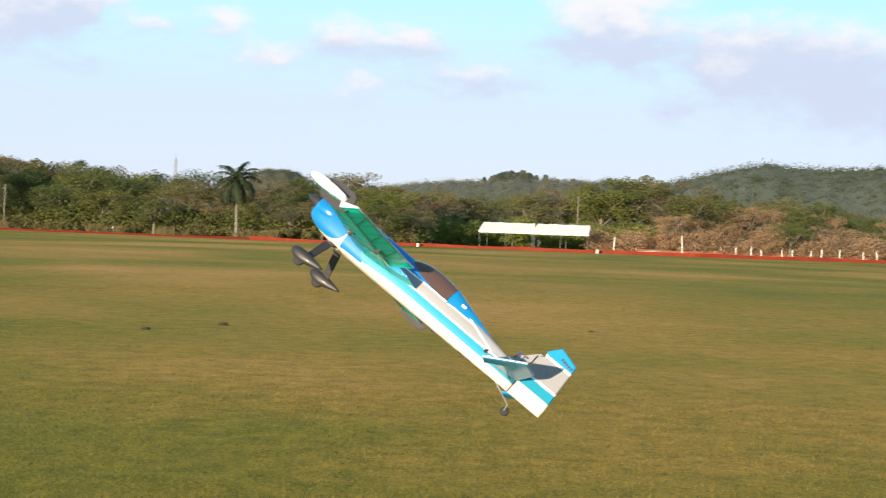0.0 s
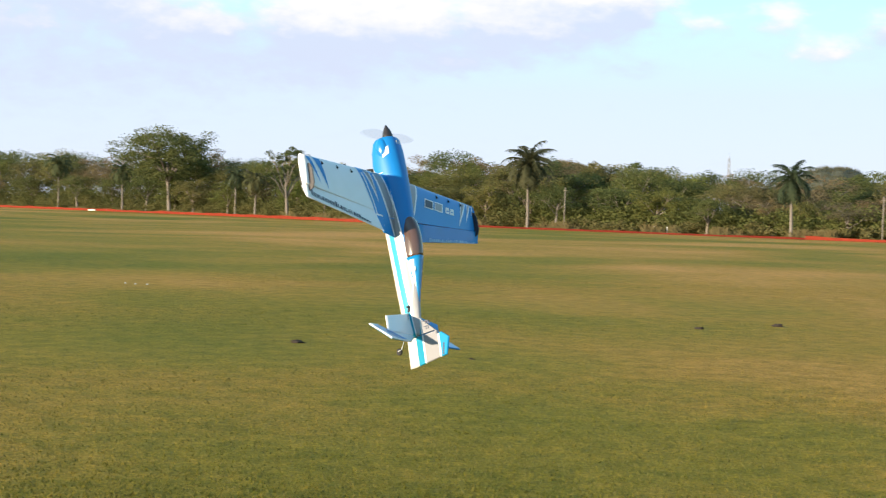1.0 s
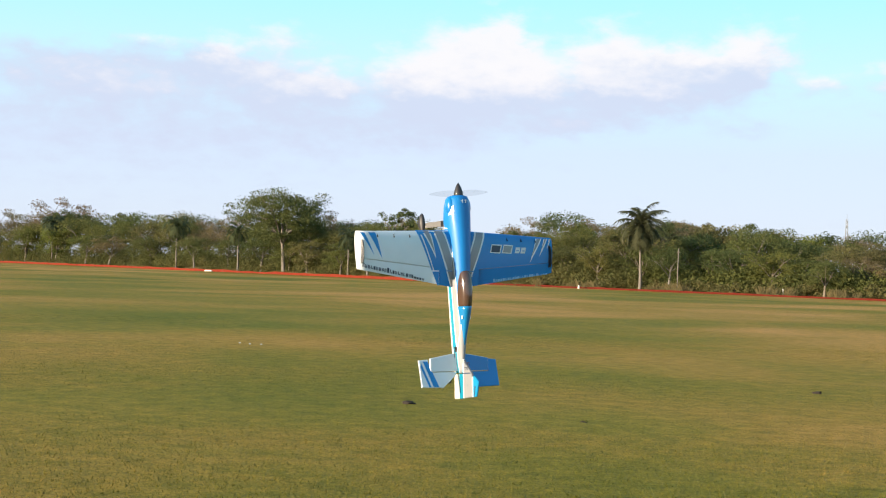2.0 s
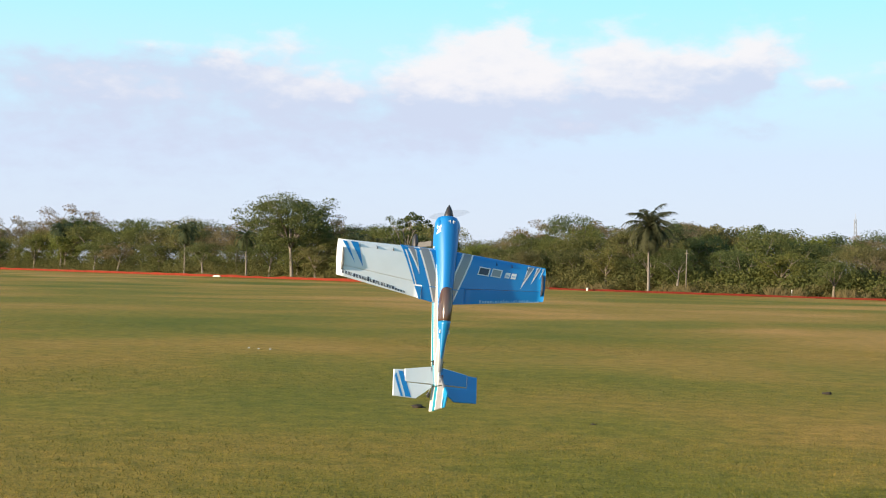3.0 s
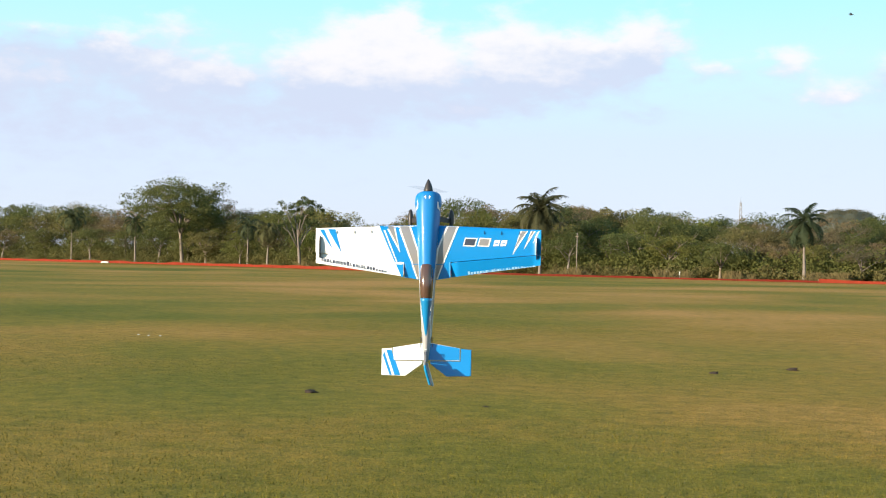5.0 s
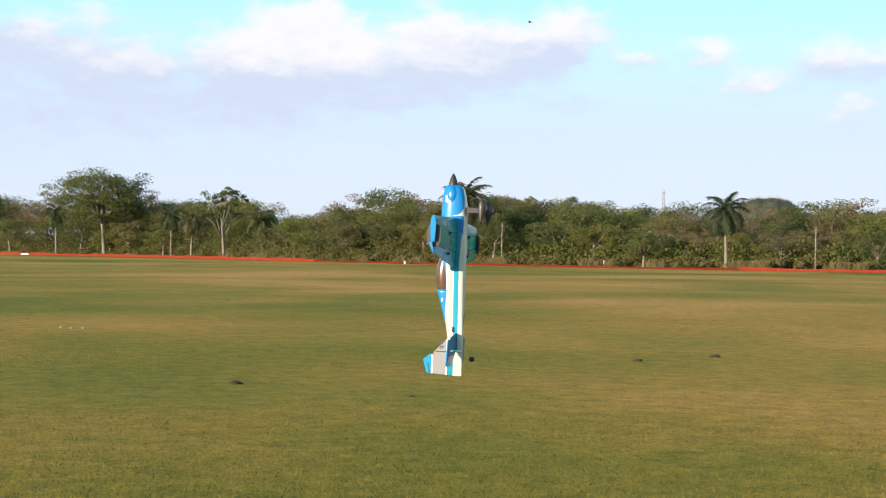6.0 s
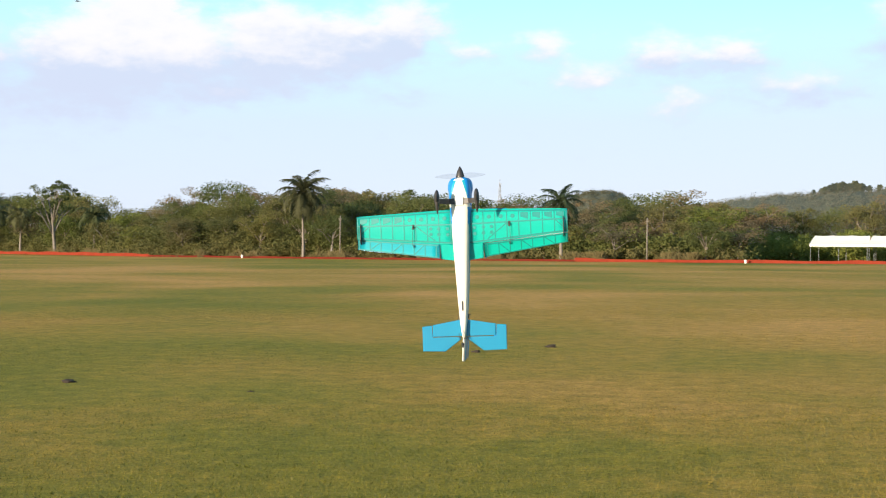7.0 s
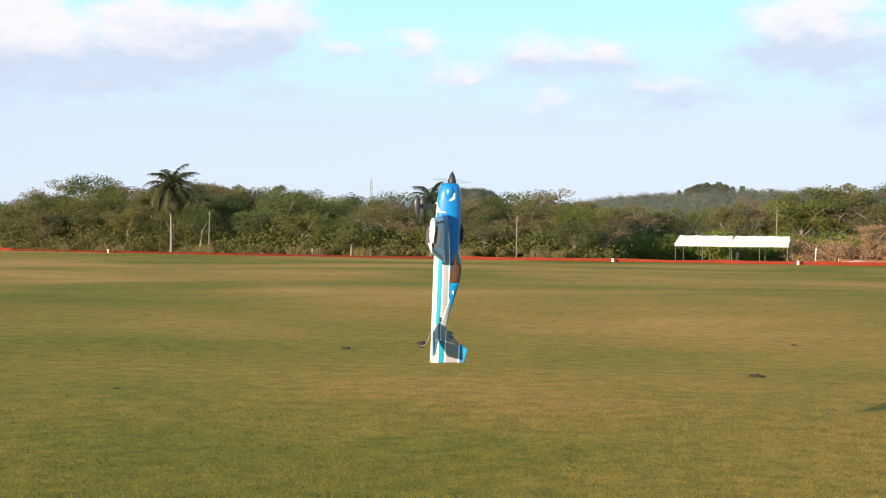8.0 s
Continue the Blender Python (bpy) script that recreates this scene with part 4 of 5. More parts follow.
def wing_piece(u0, u1, y0, y1, side, top, bottom, hinge=None):
    """Closed shell of the wing between chord shares and spans; upper and lower film differ."""
    us = [u0 + (u1 - u0) * (0.5 - 0.5 * math.cos(math.pi * k / 12)) for k in range(13)]
    ys = [y0 + (y1 - y0) * k / 10 for k in range(11)]
    verts, faces, mats = [], [], []
    hx, hz = hinge if hinge else (0, 0)
    for y in ys:
        le, te = chord(y)
        for sgn in (1, -1):
            for u in us:
                s = le + (te - le) * u
                verts.append((NOSE - s - hx, side * y, WZ + sgn * section(u, te - le) - hz))
    n = len(us)
    for j in range(len(ys) - 1):
        for sgn in (0, 1):
            for i in range(n - 1):
                a = j * 2 * n + sgn * n + i
                b = a + 2 * n
                f = (a, a + 1, b + 1, b)
                faces.append(f if (sgn == 0) == (side > 0) else f[::-1])
                mats.append(sgn)
        for i in (0, n - 1):
            a = j * 2 * n + i
            faces.append((a, a + n, a + 3 * n, a + 2 * n))
            mats.append(0)
    for j in (0, len(ys) - 1):
        for i in range(n - 1):
            a = j * 2 * n + i
            faces.append((a, a + 1, a + n + 1, a + n))
            mats.append(0)
    me = raw_mesh("wing", verts, faces)
    me.materials.append(top)
    me.materials.append(bottom)
    me.polygons.foreach_set("material_index", mats)
    for p in me.polygons:
        p.use_smooth = len(p.vertices) == 4 and abs(p.normal.y) < 0.7
    return me


def decal(name, poly, mat, parent, side, face=1, lift=0.0012, hinge=None, flat_z=None):
    """Film trim laid on a wing: poly of (s, y) corners."""
    bm = bmesh.new()
    bm.faces.new([bm.verts.new((s, y, 0)) for s, y in poly])
    bmesh.ops.triangulate(bm, faces=bm.faces)
    for k in range(4):
        long = [e for e in bm.edges if e.calc_length() > 0.03]
        if not long:
            break
        bmesh.ops.subdivide_edges(bm, edges=long, cuts=1)
        bmesh.ops.triangulate(bm, faces=[f for f in bm.faces if len(f.verts) > 3])
    hx, hz = hinge if hinge else (0, 0)
    for v in bm.verts:
        s, y = v.co.x, v.co.y
        h = skin(y, s) if flat_z is None else flat_z
        zc = WZ if flat_z is None else TZ
        v.co = Vector((NOSE - s - hx, side * y, zc + face * (h + lift) - hz))
    for f in bm.faces:
        f.normal_update()
        if f.normal.z * face < 0:
            f.normal_flip()
    me = bpy.data.meshes.new(name)
    bm.to_mesh(me)
    bm.free()
    me.materials.append(mat)
    ob = new(name, me)
    ob.parent = parent
    return ob


def word_bars(s0, y0, s1, y1, height, count, seed):
    """Rows of slanted strokes as long as the words they stand for."""
    rng = random.Random(seed)
    polys = []
    for k in range(count):
        f0, f1 = (k + 0.10) / count, (k + 0.80) / count
        h = height * (1.0 if k in (0, 9) else 0.72)
        if k > count * 0.82:
            h *= 0.6
        a = (s0 + (s1 - s0) * f0, y0 + (y1 - y0) * f0)
        b = (s0 + (s1 - s0) * f1, y0 + (y1 - y0) * f1)
        gap = rng.random() < 0.7
        if gap:
            w = 0.42
            m0 = (a[0] + (b[0] - a[0]) * w, a[1] + (b[1] - a[1]) * w)
            polys.append([a, m0, (m0[0] - h, m0[1]), (a[0] - h, a[1])])
            m1 = (a[0] + (b[0] - a[0]) * 0.62, a[1] + (b[1] - a[1]) * 0.62)
            hh = h * rng.choice([0.35, 0.5, 1.0])
            polys.append([m1, b, (b[0] - hh, b[1]), (m1[0] - hh, m1[1])])
        else:
            polys.append([a, b, (b[0] - h, b[1]), (a[0] - h, a[1])])
    return polys


def bars(name, polys, mat, parent, side, face, lift, hinge=None, label=""):
    """All strokes of one word as a single thin mesh."""
    bm = bmesh.new()
    hx, hz = hinge if hinge else (0, 0)
    for poly in polys:
        f = bm.faces.new([bm.verts.new((NOSE - s - hx, side * y, WZ + face * (skin(y, s) + lift) - hz)) for s, y in poly])
    ob = part(name, bm, mat, parent, label)
    return ob


def wing(side, plane):
    """Left (side 1, white) or right (side -1, blue) wing with its aileron and trims."""
    base = F_WHITE if side > 0 else F_BLUE
    w = part("wing", wing_piece(0.0, HINGE, 0.045, SPAN, side, base, F_TEAL), [], plane,
             "white film upper side, translucent teal underside" if side > 0 else "blue film upper side, translucent teal underside")
    root = part("wing_root", wing_piece(HINGE, 1.0, 0.035, 0.135, side, F_BLUE, F_TEAL), [], w)
    le, te = chord(0.14)
    hx, hz = NOSE - (le + (te - le) * HINGE), WZ
    # the aileron swings on the hinge line, which runs square to the flow at its inner end
    a = part("aileron", wing_piece(HINGE + 0.008, 1.0, 0.138, SPAN - 0.002, side, base, F_TEAL if side > 0 else F_TEAL_BLUE, (hx, hz)), [], plane)
    a.location = (hx, 0, hz)
    hg = (hx, hz)
    # trims on the upper side
    if side > 0:
        decal("trim", [(0.275, 0.286), (0.271, 0.03), (0.497, 0.03), (0.497, 0.188)], F_BLUE, w, 1)
        decal("trim", [(0.505, 0.184), (0.505, 0.14), (0.580, 0.14), (0.580, 0.150)], F_BLUE, a, 1, hinge=hg)
        decal("trim", [(0.300, 0.640), (0.300, 0.612), (0.422, 0.555)], F_BLUE, w, 1)
        decal("trim", [(0.298, 0.590), (0.298, 0.545), (0.440, 0.505)], F_BLUE, w, 1)
        decal("trim", [(0.277, 0.270), (0.277, 0.260), (0.497, 0.172), (0.497, 0.179)], F_WHITE_LINE, w, 1, lift=0.002)
        decal("trim", [(0.276, 0.250), (0.276, 0.192), (0.435, 0.160)], F_WHITE_LINE, w, 1, lift=0.002)
        decal("trim", [(0.277, 0.238), (0.277, 0.203), (0.400, 0.170)], F_GREY, w, 1, lift=0.0028)
        decal("trim", [(0.276, 0.178), (0.276, 0.100), (0.440, 0.046), (0.497, 0.046), (0.497, 0.092)], F_WHITE_LINE, w, 1, lift=0.002)
        decal("trim", [(0.277, 0.165), (0.277, 0.112), (0.425, 0.060), (0.497, 0.055), (0.497, 0.082)], F_GREY, w, 1, lift=0.0028)
        decal("trim", [(0.502, 0.092), (0.502, 0.044), (0.585, 0.044), (0.585, 0.062)], F_WHITE_LINE, root, 1, lift=0.002)
        decal("trim", [(0.502, 0.082), (0.502, 0.053), (0.585, 0.050), (0.585, 0.054)], F_GREY, root, 1, lift=0.0028)
        bars("lettering", word_bars(0.487, 0.628, 0.556, 0.235, 0.026, 23, 3), LETTER, a, 1, 1, 0.0018, hg, "row of dark lettering drawn as bars")
    else:
        decal("trim", [(0.276, 0.182), (0.276, 0.108), (0.420, 0.052), (0.497, 0.046), (0.497, 0.095)], F_WHITE_LINE, w, -1, lift=0.002)
        decal("trim", [(0.277, 0.170), (0.277, 0.120), (0.410, 0.066), (0.497, 0.056), (0.497, 0.085)], F_GREY, w, -1, lift=0.0028)
        decal("trim", [(0.502, 0.093), (0.502, 0.044), (0.585, 0.044), (0.585, 0.062)], F_WHITE_LINE, root, -1, lift=0.002)
        decal("trim", [(0.502, 0.083), (0.502, 0.053), (0.585, 0.050), (0.585, 0.054)], F_GREY, root, -1, lift=0.0028)
        for y0, y1, tip, ts in ((0.540, 0.585, 0.495, 0.440), (0.600, 0.628, 0.560, 0.410), (0.640, 0.652, 0.612, 0.375)):
            decal("trim", [(0.300, y0), (0.300, y1), (ts, tip)], F_WHITE_LINE, w, -1, lift=0.0016)
            decal("trim", [(0.301, y0 + 0.008), (0.301, y1 - 0.008), (ts - 0.035, tip + 0.010)], F_GREY, w, -1, lift=0.0022)
        # emblem: a dark and a pale angular block with white borders, then two light blocks
        for y0, y1, fill in ((0.205, 0.283, LETTER), (0.290, 0.362, F_GREY)):
            decal("emblem", [(0.392, y0), (0.394, y1 - 0.004), (0.344, y1 + 0.010), (0.342, y0 + 0.014)], F_WHITE_LINE, w, -1, lift=0.0016)
            decal("emblem_stroke", [(0.387, y0 + 0.008), (0.388, y1 - 0.010), (0.350, y1), (0.348, y0 + 0.018)], fill, w, -1, lift=0.0024)
        for y0, y1 in ((0.382, 0.415), (0.423, 0.456)):
            decal("emblem_bar", [(0.390, y0), (0.389, y1), (0.355, y1 + 0.009), (0.356, y0 + 0.009)], F_WHITE_LINE, w, -1, lift=0.0018)
            decal("emblem_stroke", [(0.378, y0 + 0.010), (0.377, y1 - 0.004), (0.372, y1 - 0.002), (0.373, y0 + 0.012)], F_BLUE, w, -1, lift=0.0026)
        bars("lettering", word_bars(0.558, 0.235, 0.506, 0.628, 0.019, 23, 5), plain("pale_lettering", (0.30, 0.55, 0.80), 0.4), a, -1, 1, 0.0018, hg, "row of pale blue lettering drawn as bars")
    # frame showing through the lower film: ribs, spar, leading-edge sheet, diagonal braces
    frame_bm = bmesh.new()

    def strip(bm, s0, y0, s1, y1, wd, lift, hinge=None, cuts=6):
        d = Vector((s1 - s0, y1 - y0)).normalized()
        p = Vector((-d.y, d.x)) * wd / 2
        hx_, hz_ = hinge if hinge else (0, 0)
        rows = []
        for k in range(cuts + 1):
            c = Vector((s0, y0)).lerp(Vector((s1, y1)), k / cuts)
            rows.append([bm.verts.new((NOSE - q.x - hx_, side * q.y, WZ - skin(q.y, q.x) - lift - hz_)) for q in (c - p, c + p)])
        for r, t in zip(rows, rows[1:]):
            bm.faces.new((r[0], r[1], t[1], t[0]))

    def at(u, y):
        l, t = chord(y)
        return l + (t - l) * u
    ys = [0.065 + 0.0735 * k for k in range(9)]
    for y in ys:
        strip(frame_bm, at(0.05, y), y, at(0.68, y), y, 0.006, 0.0014)
    strip(frame_bm, at(0.30, 0.05), 0.05, at(0.30, 0.65), 0.65, 0.009, 0.0016, cuts=12)
    strip(frame_bm, at(0.66, 0.05), 0.05, at(0.66, 0.65), 0.65, 0.010, 0.0016, cuts=12)
    strip(frame_bm, at(0.05, 0.05), 0.05, at(0.05, 0.65), 0.65, 0.010, 0.0016, cuts=12)
    strip(frame_bm, at(0.32, 0.60), 0.585, at(0.64, 0.655), 0.652, 0.006, 0.0018)
    strip(frame_bm, at(0.32, 0.285), 0.285, at(0.64, 0.20), 0.165, 0.006, 0.0018)
    part("rib_frame", frame_bm, RIB, w, "ribs and spars showing through the film")
    # lightening holes between the ribs along the nose, darker through the film
    def hole(pts):
        hb = bmesh.new()
        hb.faces.new([hb.verts.new((NOSE - s, side * y, WZ - skin(y, s) - 0.0012)) for s, y in pts])
        part("lightening_hole", hb, RIB, w)
    for y0, y1 in zip(ys, ys[1:]):
        for u0, u1 in ((0.09, 0.26),):
            ym = (y0 + y1) / 2
            if ym > 0.33:
                pts = [(at(u0, ym), y0 + 0.012), (at(u0, ym), y1 - 0.014), (at(u1, ym), y1 - 0.014), (at(u1 - 0.06, ym), y0 + 0.012)]
            else:
                pts = [(at(0.17, ym) + 0.013 * math.cos(t), ym + 0.013 * math.sin(t)) for t in [k * math.pi / 5 for k in range(10)]]
            hole(pts)
    for u in (0.38, 0.50):
        for y in (0.085, 0.14, 0.19):
            pts = [(at(u, y) + 0.011 * math.cos(t), y + 0.011 * math.sin(t)) for t in [k * math.pi / 5 for k in range(10)]]
            hole(pts)
    ail = bmesh.new()
    for k, y in enumerate(0.16 + 0.07 * i for i in range(8)):
        strip(ail, at(0.72, y), y, at(0.985, y), y, 0.005, 0.0014, hg, 3)
        if k % 2 and k < 7:
            strip(ail, at(0.73, y), y, at(0.97, y + 0.065), y + 0.065, 0.005, 0.0018, hg, 4)
    strip(ail, at(0.735, 0.145), 0.145, at(0.735, 0.65), 0.65, 0.008, 0.0016, hg, 12)
    strip(ail, at(0.985, 0.145), 0.145, at(0.985, 0.65), 0.65, 0.006, 0.0010, hg, 12)
    part("aileron_frame", ail, RIB, a, "ribs showing through the film")
    # side force plate at the tip
    bm = bmesh.new()
    prof = [(0.330, 0.0), (0.345, 0.055), (0.375, 0.070), (0.440, 0.070), (0.462, 0.050), (0.470, 0.0), (0.462, -0.050), (0.440, -0.070), (0.375, -0.070), (0.345, -0.055)]
    rings = [[bm.verts.new((NOSE - s, side * (SPAN - 0.030 + o), WZ + z * 0.55)) for s, z in prof] for o in (0.002, 0.006)]
    bm.faces.new(rings[0])
    bm.faces.new(rings[1])
    for k in range(len(prof)):
        j = (k + 1) % len(prof)
        bm.faces.new((rings[0][k], rings[0][j], rings[1][j], rings[1][k]))
    part("side_force_plate", bm, CARBON, w, "black tip plate")
    # small turbulator tabs along the nose of the wing
    tab = bpy.data.meshes.new("vortex_tab")
    bm = bmesh.new()
    vs = [bm.verts.new(p) for p in [(0.010, -0.001, 0), (-0.010, -0.001, 0), (-0.008, -0.001, 0.012), (0.010, 0.001, 0), (-0.010, 0.001, 0), (-0.008, 0.001, 0.012)]]
    for f in ((0, 1, 2), (3, 5, 4), (0, 3, 4, 1), (1, 4, 5, 2), (2, 5, 3, 0)):
        bm.faces.new([vs[i] for i in f])
    bm.to_mesh(tab)
    bm.free()
    tab.materials.append(BLACK)
    for y in (0.33, 0.43, 0.535):
        t = new("vortex_tab", tab)
        t.parent = w
        s = at(0.12, y)
        t.location = (NOSE - s, side * y, WZ + skin(y, s))
    # servo arm and link under the wing
    bm = bmesh.new()
    s0, s1, y = at(0.34, 0.30), at(0.78, 0.30), 0.30
    z0 = WZ - skin(y, s0)
    box(bm, (0.012, 0.007, 0.020), (NOSE - s0, side * y, z0 - 0.008), 0.001)
    box(bm, (0.030, 0.014, 0.004), (NOSE - s0, side * y, z0 - 0.001), 0.001)
    tube(bm, [(NOSE - s0, side * (y + 0.005), z0 - 0.016), (NOSE - s1, side * (y + 0.005), WZ - skin(y, s1) - 0.016)], [0.0015, 0.0015], 6)
    box(bm, (0.014, 0.004, 0.020), (NOSE - s1, side * y, WZ - skin(y, s1) - 0.008), 0.001)
    part("aileron_link", bm, BLACK, w)
    return a, (hx, 0, hz)


TZ = -0.045            # height of the tailplane
ST_LE, ST_LE_TIP, ST_H, ST_TE, ST_TIP = 0.955, 0.993, 1.062, 1.146, 0.262


def plate(name, outline, t, mats, parent, hinge=(0, 0), upright=False, label="", edge=0.5):
    """A flat tail surface with rounded edges; outline of (s, y) or (s, z)."""
    bm = bmesh.new()
    hx, hz = hinge
    lay = []
    cs = sum(p[0] for p in outline) / len(outline)
    ct = sum(p[1] for p in outline) / len(outline)
    for k, (shrink, h) in enumerate(((1.0, -0.15), (0.965, -0.5), (1.0, 0.15), (0.965, 0.5))):
        ring = []
        for s, q in outline:
            s2, q2 = cs + (s - cs) * shrink, ct + (q - ct) * shrink
            ring.append(bm.verts.new((NOSE - s2 - hx, h * t, q2 - hz) if upright else (NOSE - s2 - hx, q2, TZ + h * t - hz)))
        lay.append(ring)
    n = len(outline)
    order = [lay[1], lay[0], lay[2], lay[3]]
    low = bm.faces.new(order[0])
    high = bm.faces.new(order[3])
    for a, b in zip(order, order[1:]):
        for k in range(n):
            bm.faces.new((a[k], a[(k + 1) % n], b[(k + 1) % n], b[k]))
    if len(mats) > 1:
        low.material_index = 1
        for f in low.edges:
            for g in f.link_faces:
                if g is not high:
                    g.material_index = 1
    return part(name, bm, mats, parent, label)


def aeroplane():
    plane = tagged(new("model_aeroplane"), "white and blue aerobatic model aeroplane hanging nose-up on its propeller", "model aeroplane")
    body = livery()
    tail = fin_livery()
    # fuselage loft: s, half width, top, bottom
    frames = [(0.074, 0.040, 0.030, -0.040), (0.080, 0.056, 0.042, -0.056), (0.095, 0.064, 0.050, -0.068), (0.14, 0.070, 0.057, -0.080), (0.20, 0.071, 0.061, -0.087), (0.28, 0.066, 0.064, -0.090),
              (0.38, 0.060, 0.065, -0.091), (0.48, 0.055, 0.062, -0.091), (0.60, 0.048, 0.055, -0.091), (0.70, 0.042, 0.046, -0.090), (0.80, 0.036, 0.034, -0.090), (0.90, 0.029, 0.020, -0.089),
              (0.98, 0.022, 0.008, -0.088), (1.05, 0.013, 0.001, -0.088), (1.068, 0.009, 0.000, -0.088)]
    bm = bmesh.new()
    rings = []
    sides = 28
    for s, w, top, bot in frames:
        cz, hh = (top + bot) / 2, (top - bot) / 2
        ring = []
        for k in range(sides):
            a = 2 * math.pi * k / sides
            ca, sa = math.cos(a), math.sin(a)
            e = 0.62 if sa > 0 else 0.42
            yy = w * math.copysign(abs(ca) ** e, ca)
            zz = cz + hh * math.copysign(abs(sa) ** (0.72 if sa > 0 else 0.5), sa)
            if sa > 0:
                yy *= 1 - 0.28 * sa
            else:
                yy *= 1 - 0.10 * abs(sa)
            ring.append(bm.verts.new((NOSE - s, yy, zz)))
        rings.append(ring)
    for a, b in zip(rings, rings[1:]):
        for k in range(sides):
            bm.faces.new((a[k], a[(k + 1) % sides], b[(k + 1) % sides], b[k]))
    bm.faces.new(rings[0])
    bm.faces.new(rings[-1])
    fus = smooth(part("fuselage", bm, body, plane, "white belly, blue and silver bands, blue nose"))
    # cowl cheeks either side of the spinner
    for side in (1, -1):
        bm = bmesh.new()
        bmesh.ops.create_icosphere(bm, subdivisions=3, radius=1)
        for v in bm.verts:
            v.co = Vector((NOSE - 0.135 + v.co.x * 0.055, side * 0.052 + v.co.y * 0.027, -0.008 + v.co.z * 0.032))
        smooth(part("cowl_cheek", bm, plain("cowl_blue", BLUE_C, 0.28, 0, 0.1, 6.0, 0.7) if side > 0 else bpy.data.materials["cowl_blue"], fus))
        bm = bmesh.new()
        box(bm, (0.006, 0.022, 0.024), (NOSE - 0.0775, side * 0.036, -0.008), 0.004)
        part("air_intake", bm, BLACK, fus)
        # white emblem patch following the curve of the cowl
        bm = bmesh.new()
        grid = []
        for i in range(6):
            col = []
            for j in range(5):
                sx, z = 0.150 + 0.040 * i / 5 - 0.004 * j, 0.000 + 0.032 * j / 4
                sa = max(0.0, (z + 0.012) / 0.071) ** (1 / 0.72)
                y = 0.0708 * math.sqrt(1 - sa * sa) ** 0.62 * (1 - 0.28 * sa) + 0.0012
                col.append(bm.verts.new((NOSE - sx, side * y, z)))
            grid.append(col)
        for c0, c1 in zip(grid, grid[1:]):
            for j in range(4):
                bm.faces.new((c0[j], c1[j], c1[j + 1], c0[j + 1]))
        part("cowl_emblem", bm, F_WHITE_LINE, fus)
    bm = bmesh.new()
    for k in (-1, 1):
        box(bm, (0.020, 0.004, 0.002), (NOSE - 0.112, k * 0.010, 0.0535), 0)
        box(bm, (0.004, 0.012, 0.002), (NOSE - 0.104 - 0.006, k * 0.014, 0.0540), 0)
    part("cowl_emblem", bm, F_WHITE_LINE, fus)
    # canopy: brown smoked bubble, then a blue fairing running down to the deck
    for name, mat, s0, s1, wmax, zmax, label in (("canopy", CANOPY, 0.495, 0.702, 0.043, 0.086, "smoked brown canopy"), ("turtle_deck", plain("deck_blue", (0.002, 0.180, 0.42), 0.28, 0, 0.1, 6.0, 0.7), 0.700, 0.935, 0.036, 0.073, "blue fairing")):
        bm = bmesh.new()
        rings = []
        nr = 14
        for i in range(nr + 1):
            f = i / nr
            s = s0 + (s1 - s0) * f
            if name == "canopy":
                prof = math.sin(math.pi * (0.02 + 0.78 * f ** 0.85)) ** 0.65
                top = 0.050 + (zmax - 0.050) * prof
                w = wmax * (0.75 + 0.25 * prof) * (1 - 0.14 * f)
            else:
                top = 0.078 - 0.066 * f
                w = wmax * (1 - 0.90 * f)
            ring = []
            for k in range(13):
                a = math.pi * k / 12
                ring.append(bm.verts.new((NOSE - s, w * math.copysign(abs(math.cos(a)) ** 0.75, math.cos(a)), 0.010 + (top - 0.010) * math.sin(a) ** 0.8)))
            rings.append(ring)
        for a, b in zip(rings, rings[1:]):
            for k in range(12):
                bm.faces.new((a[k], a[k + 1], b[k + 1], b[k]))
        bm.faces.new(rings[0])
        bm.faces.new(rings[-1])
        smooth(part(name, bm, mat, fus, label))
    for side in (1, -1):
        bm = bmesh.new()
        box(bm, (0.020, 0.002, 0.010), (NOSE - 0.76, side * 0.0275, 0.041), 0)
        part("deck_emblem", bm, F_WHITE_LINE, fus)
    # belly hatch slot
    bm = bmesh.new()
    box(bm, (0.060, 0.010, 0.002), (NOSE - 0.87, 0.0, -0.0902), 0)
    part("belly_slot", bm, BLACK, fus)

    # spinner and propeller
    bm = bmesh.new()
    prof = [(0.0, 0.0015), (0.010, 0.008), (0.025, 0.0155), (0.045, 0.0225), (0.062, 0.0262), (0.072, 0.0270), (0.074, 0.0262)]
    tube(bm, [(NOSE - s, 0, 0) for s, r in prof], [r for s, r in prof], 24)
    smooth(part("spinner", bm, CARBON, plane, "black pointed spinner"))
    bm = bmesh.new()
    for sgn in (1, -1):
        rows = []
        for k in range(11):
            f = k / 10
            r = 0.022 + 0.143 * f
            c = (0.010 + 0.016 * math.sin(math.pi * min(1, f * 0.8 + 0.15))) * (1 if f < 0.95 else 0.6)
            tw = math.radians(48 - 34 * f)
            dx, dz = math.sin(tw) * c, math.cos(tw) * c
            rows.append([bm.verts.new(p) for p in ((dx, sgn * r, dz), (0.0012, sgn * r, 0.002 * sgn), (-dx, sgn * r, -dz), (-0.0012, sgn * r, 0))])
        for a, b in zip(rows, rows[1:]):
            for k in range(4):
                bm.faces.new((a[k], a[(k + 1) % 4], b[(k + 1) % 4], b[k]))
        bm.faces.new(rows[-1])
        bm.faces.new(rows[0])
    prop = part("propeller", bm, prop_blur(), plane, "two-bladed dark propeller spinning fast")
    prop.location = (NOSE - 0.060, 0, 0)

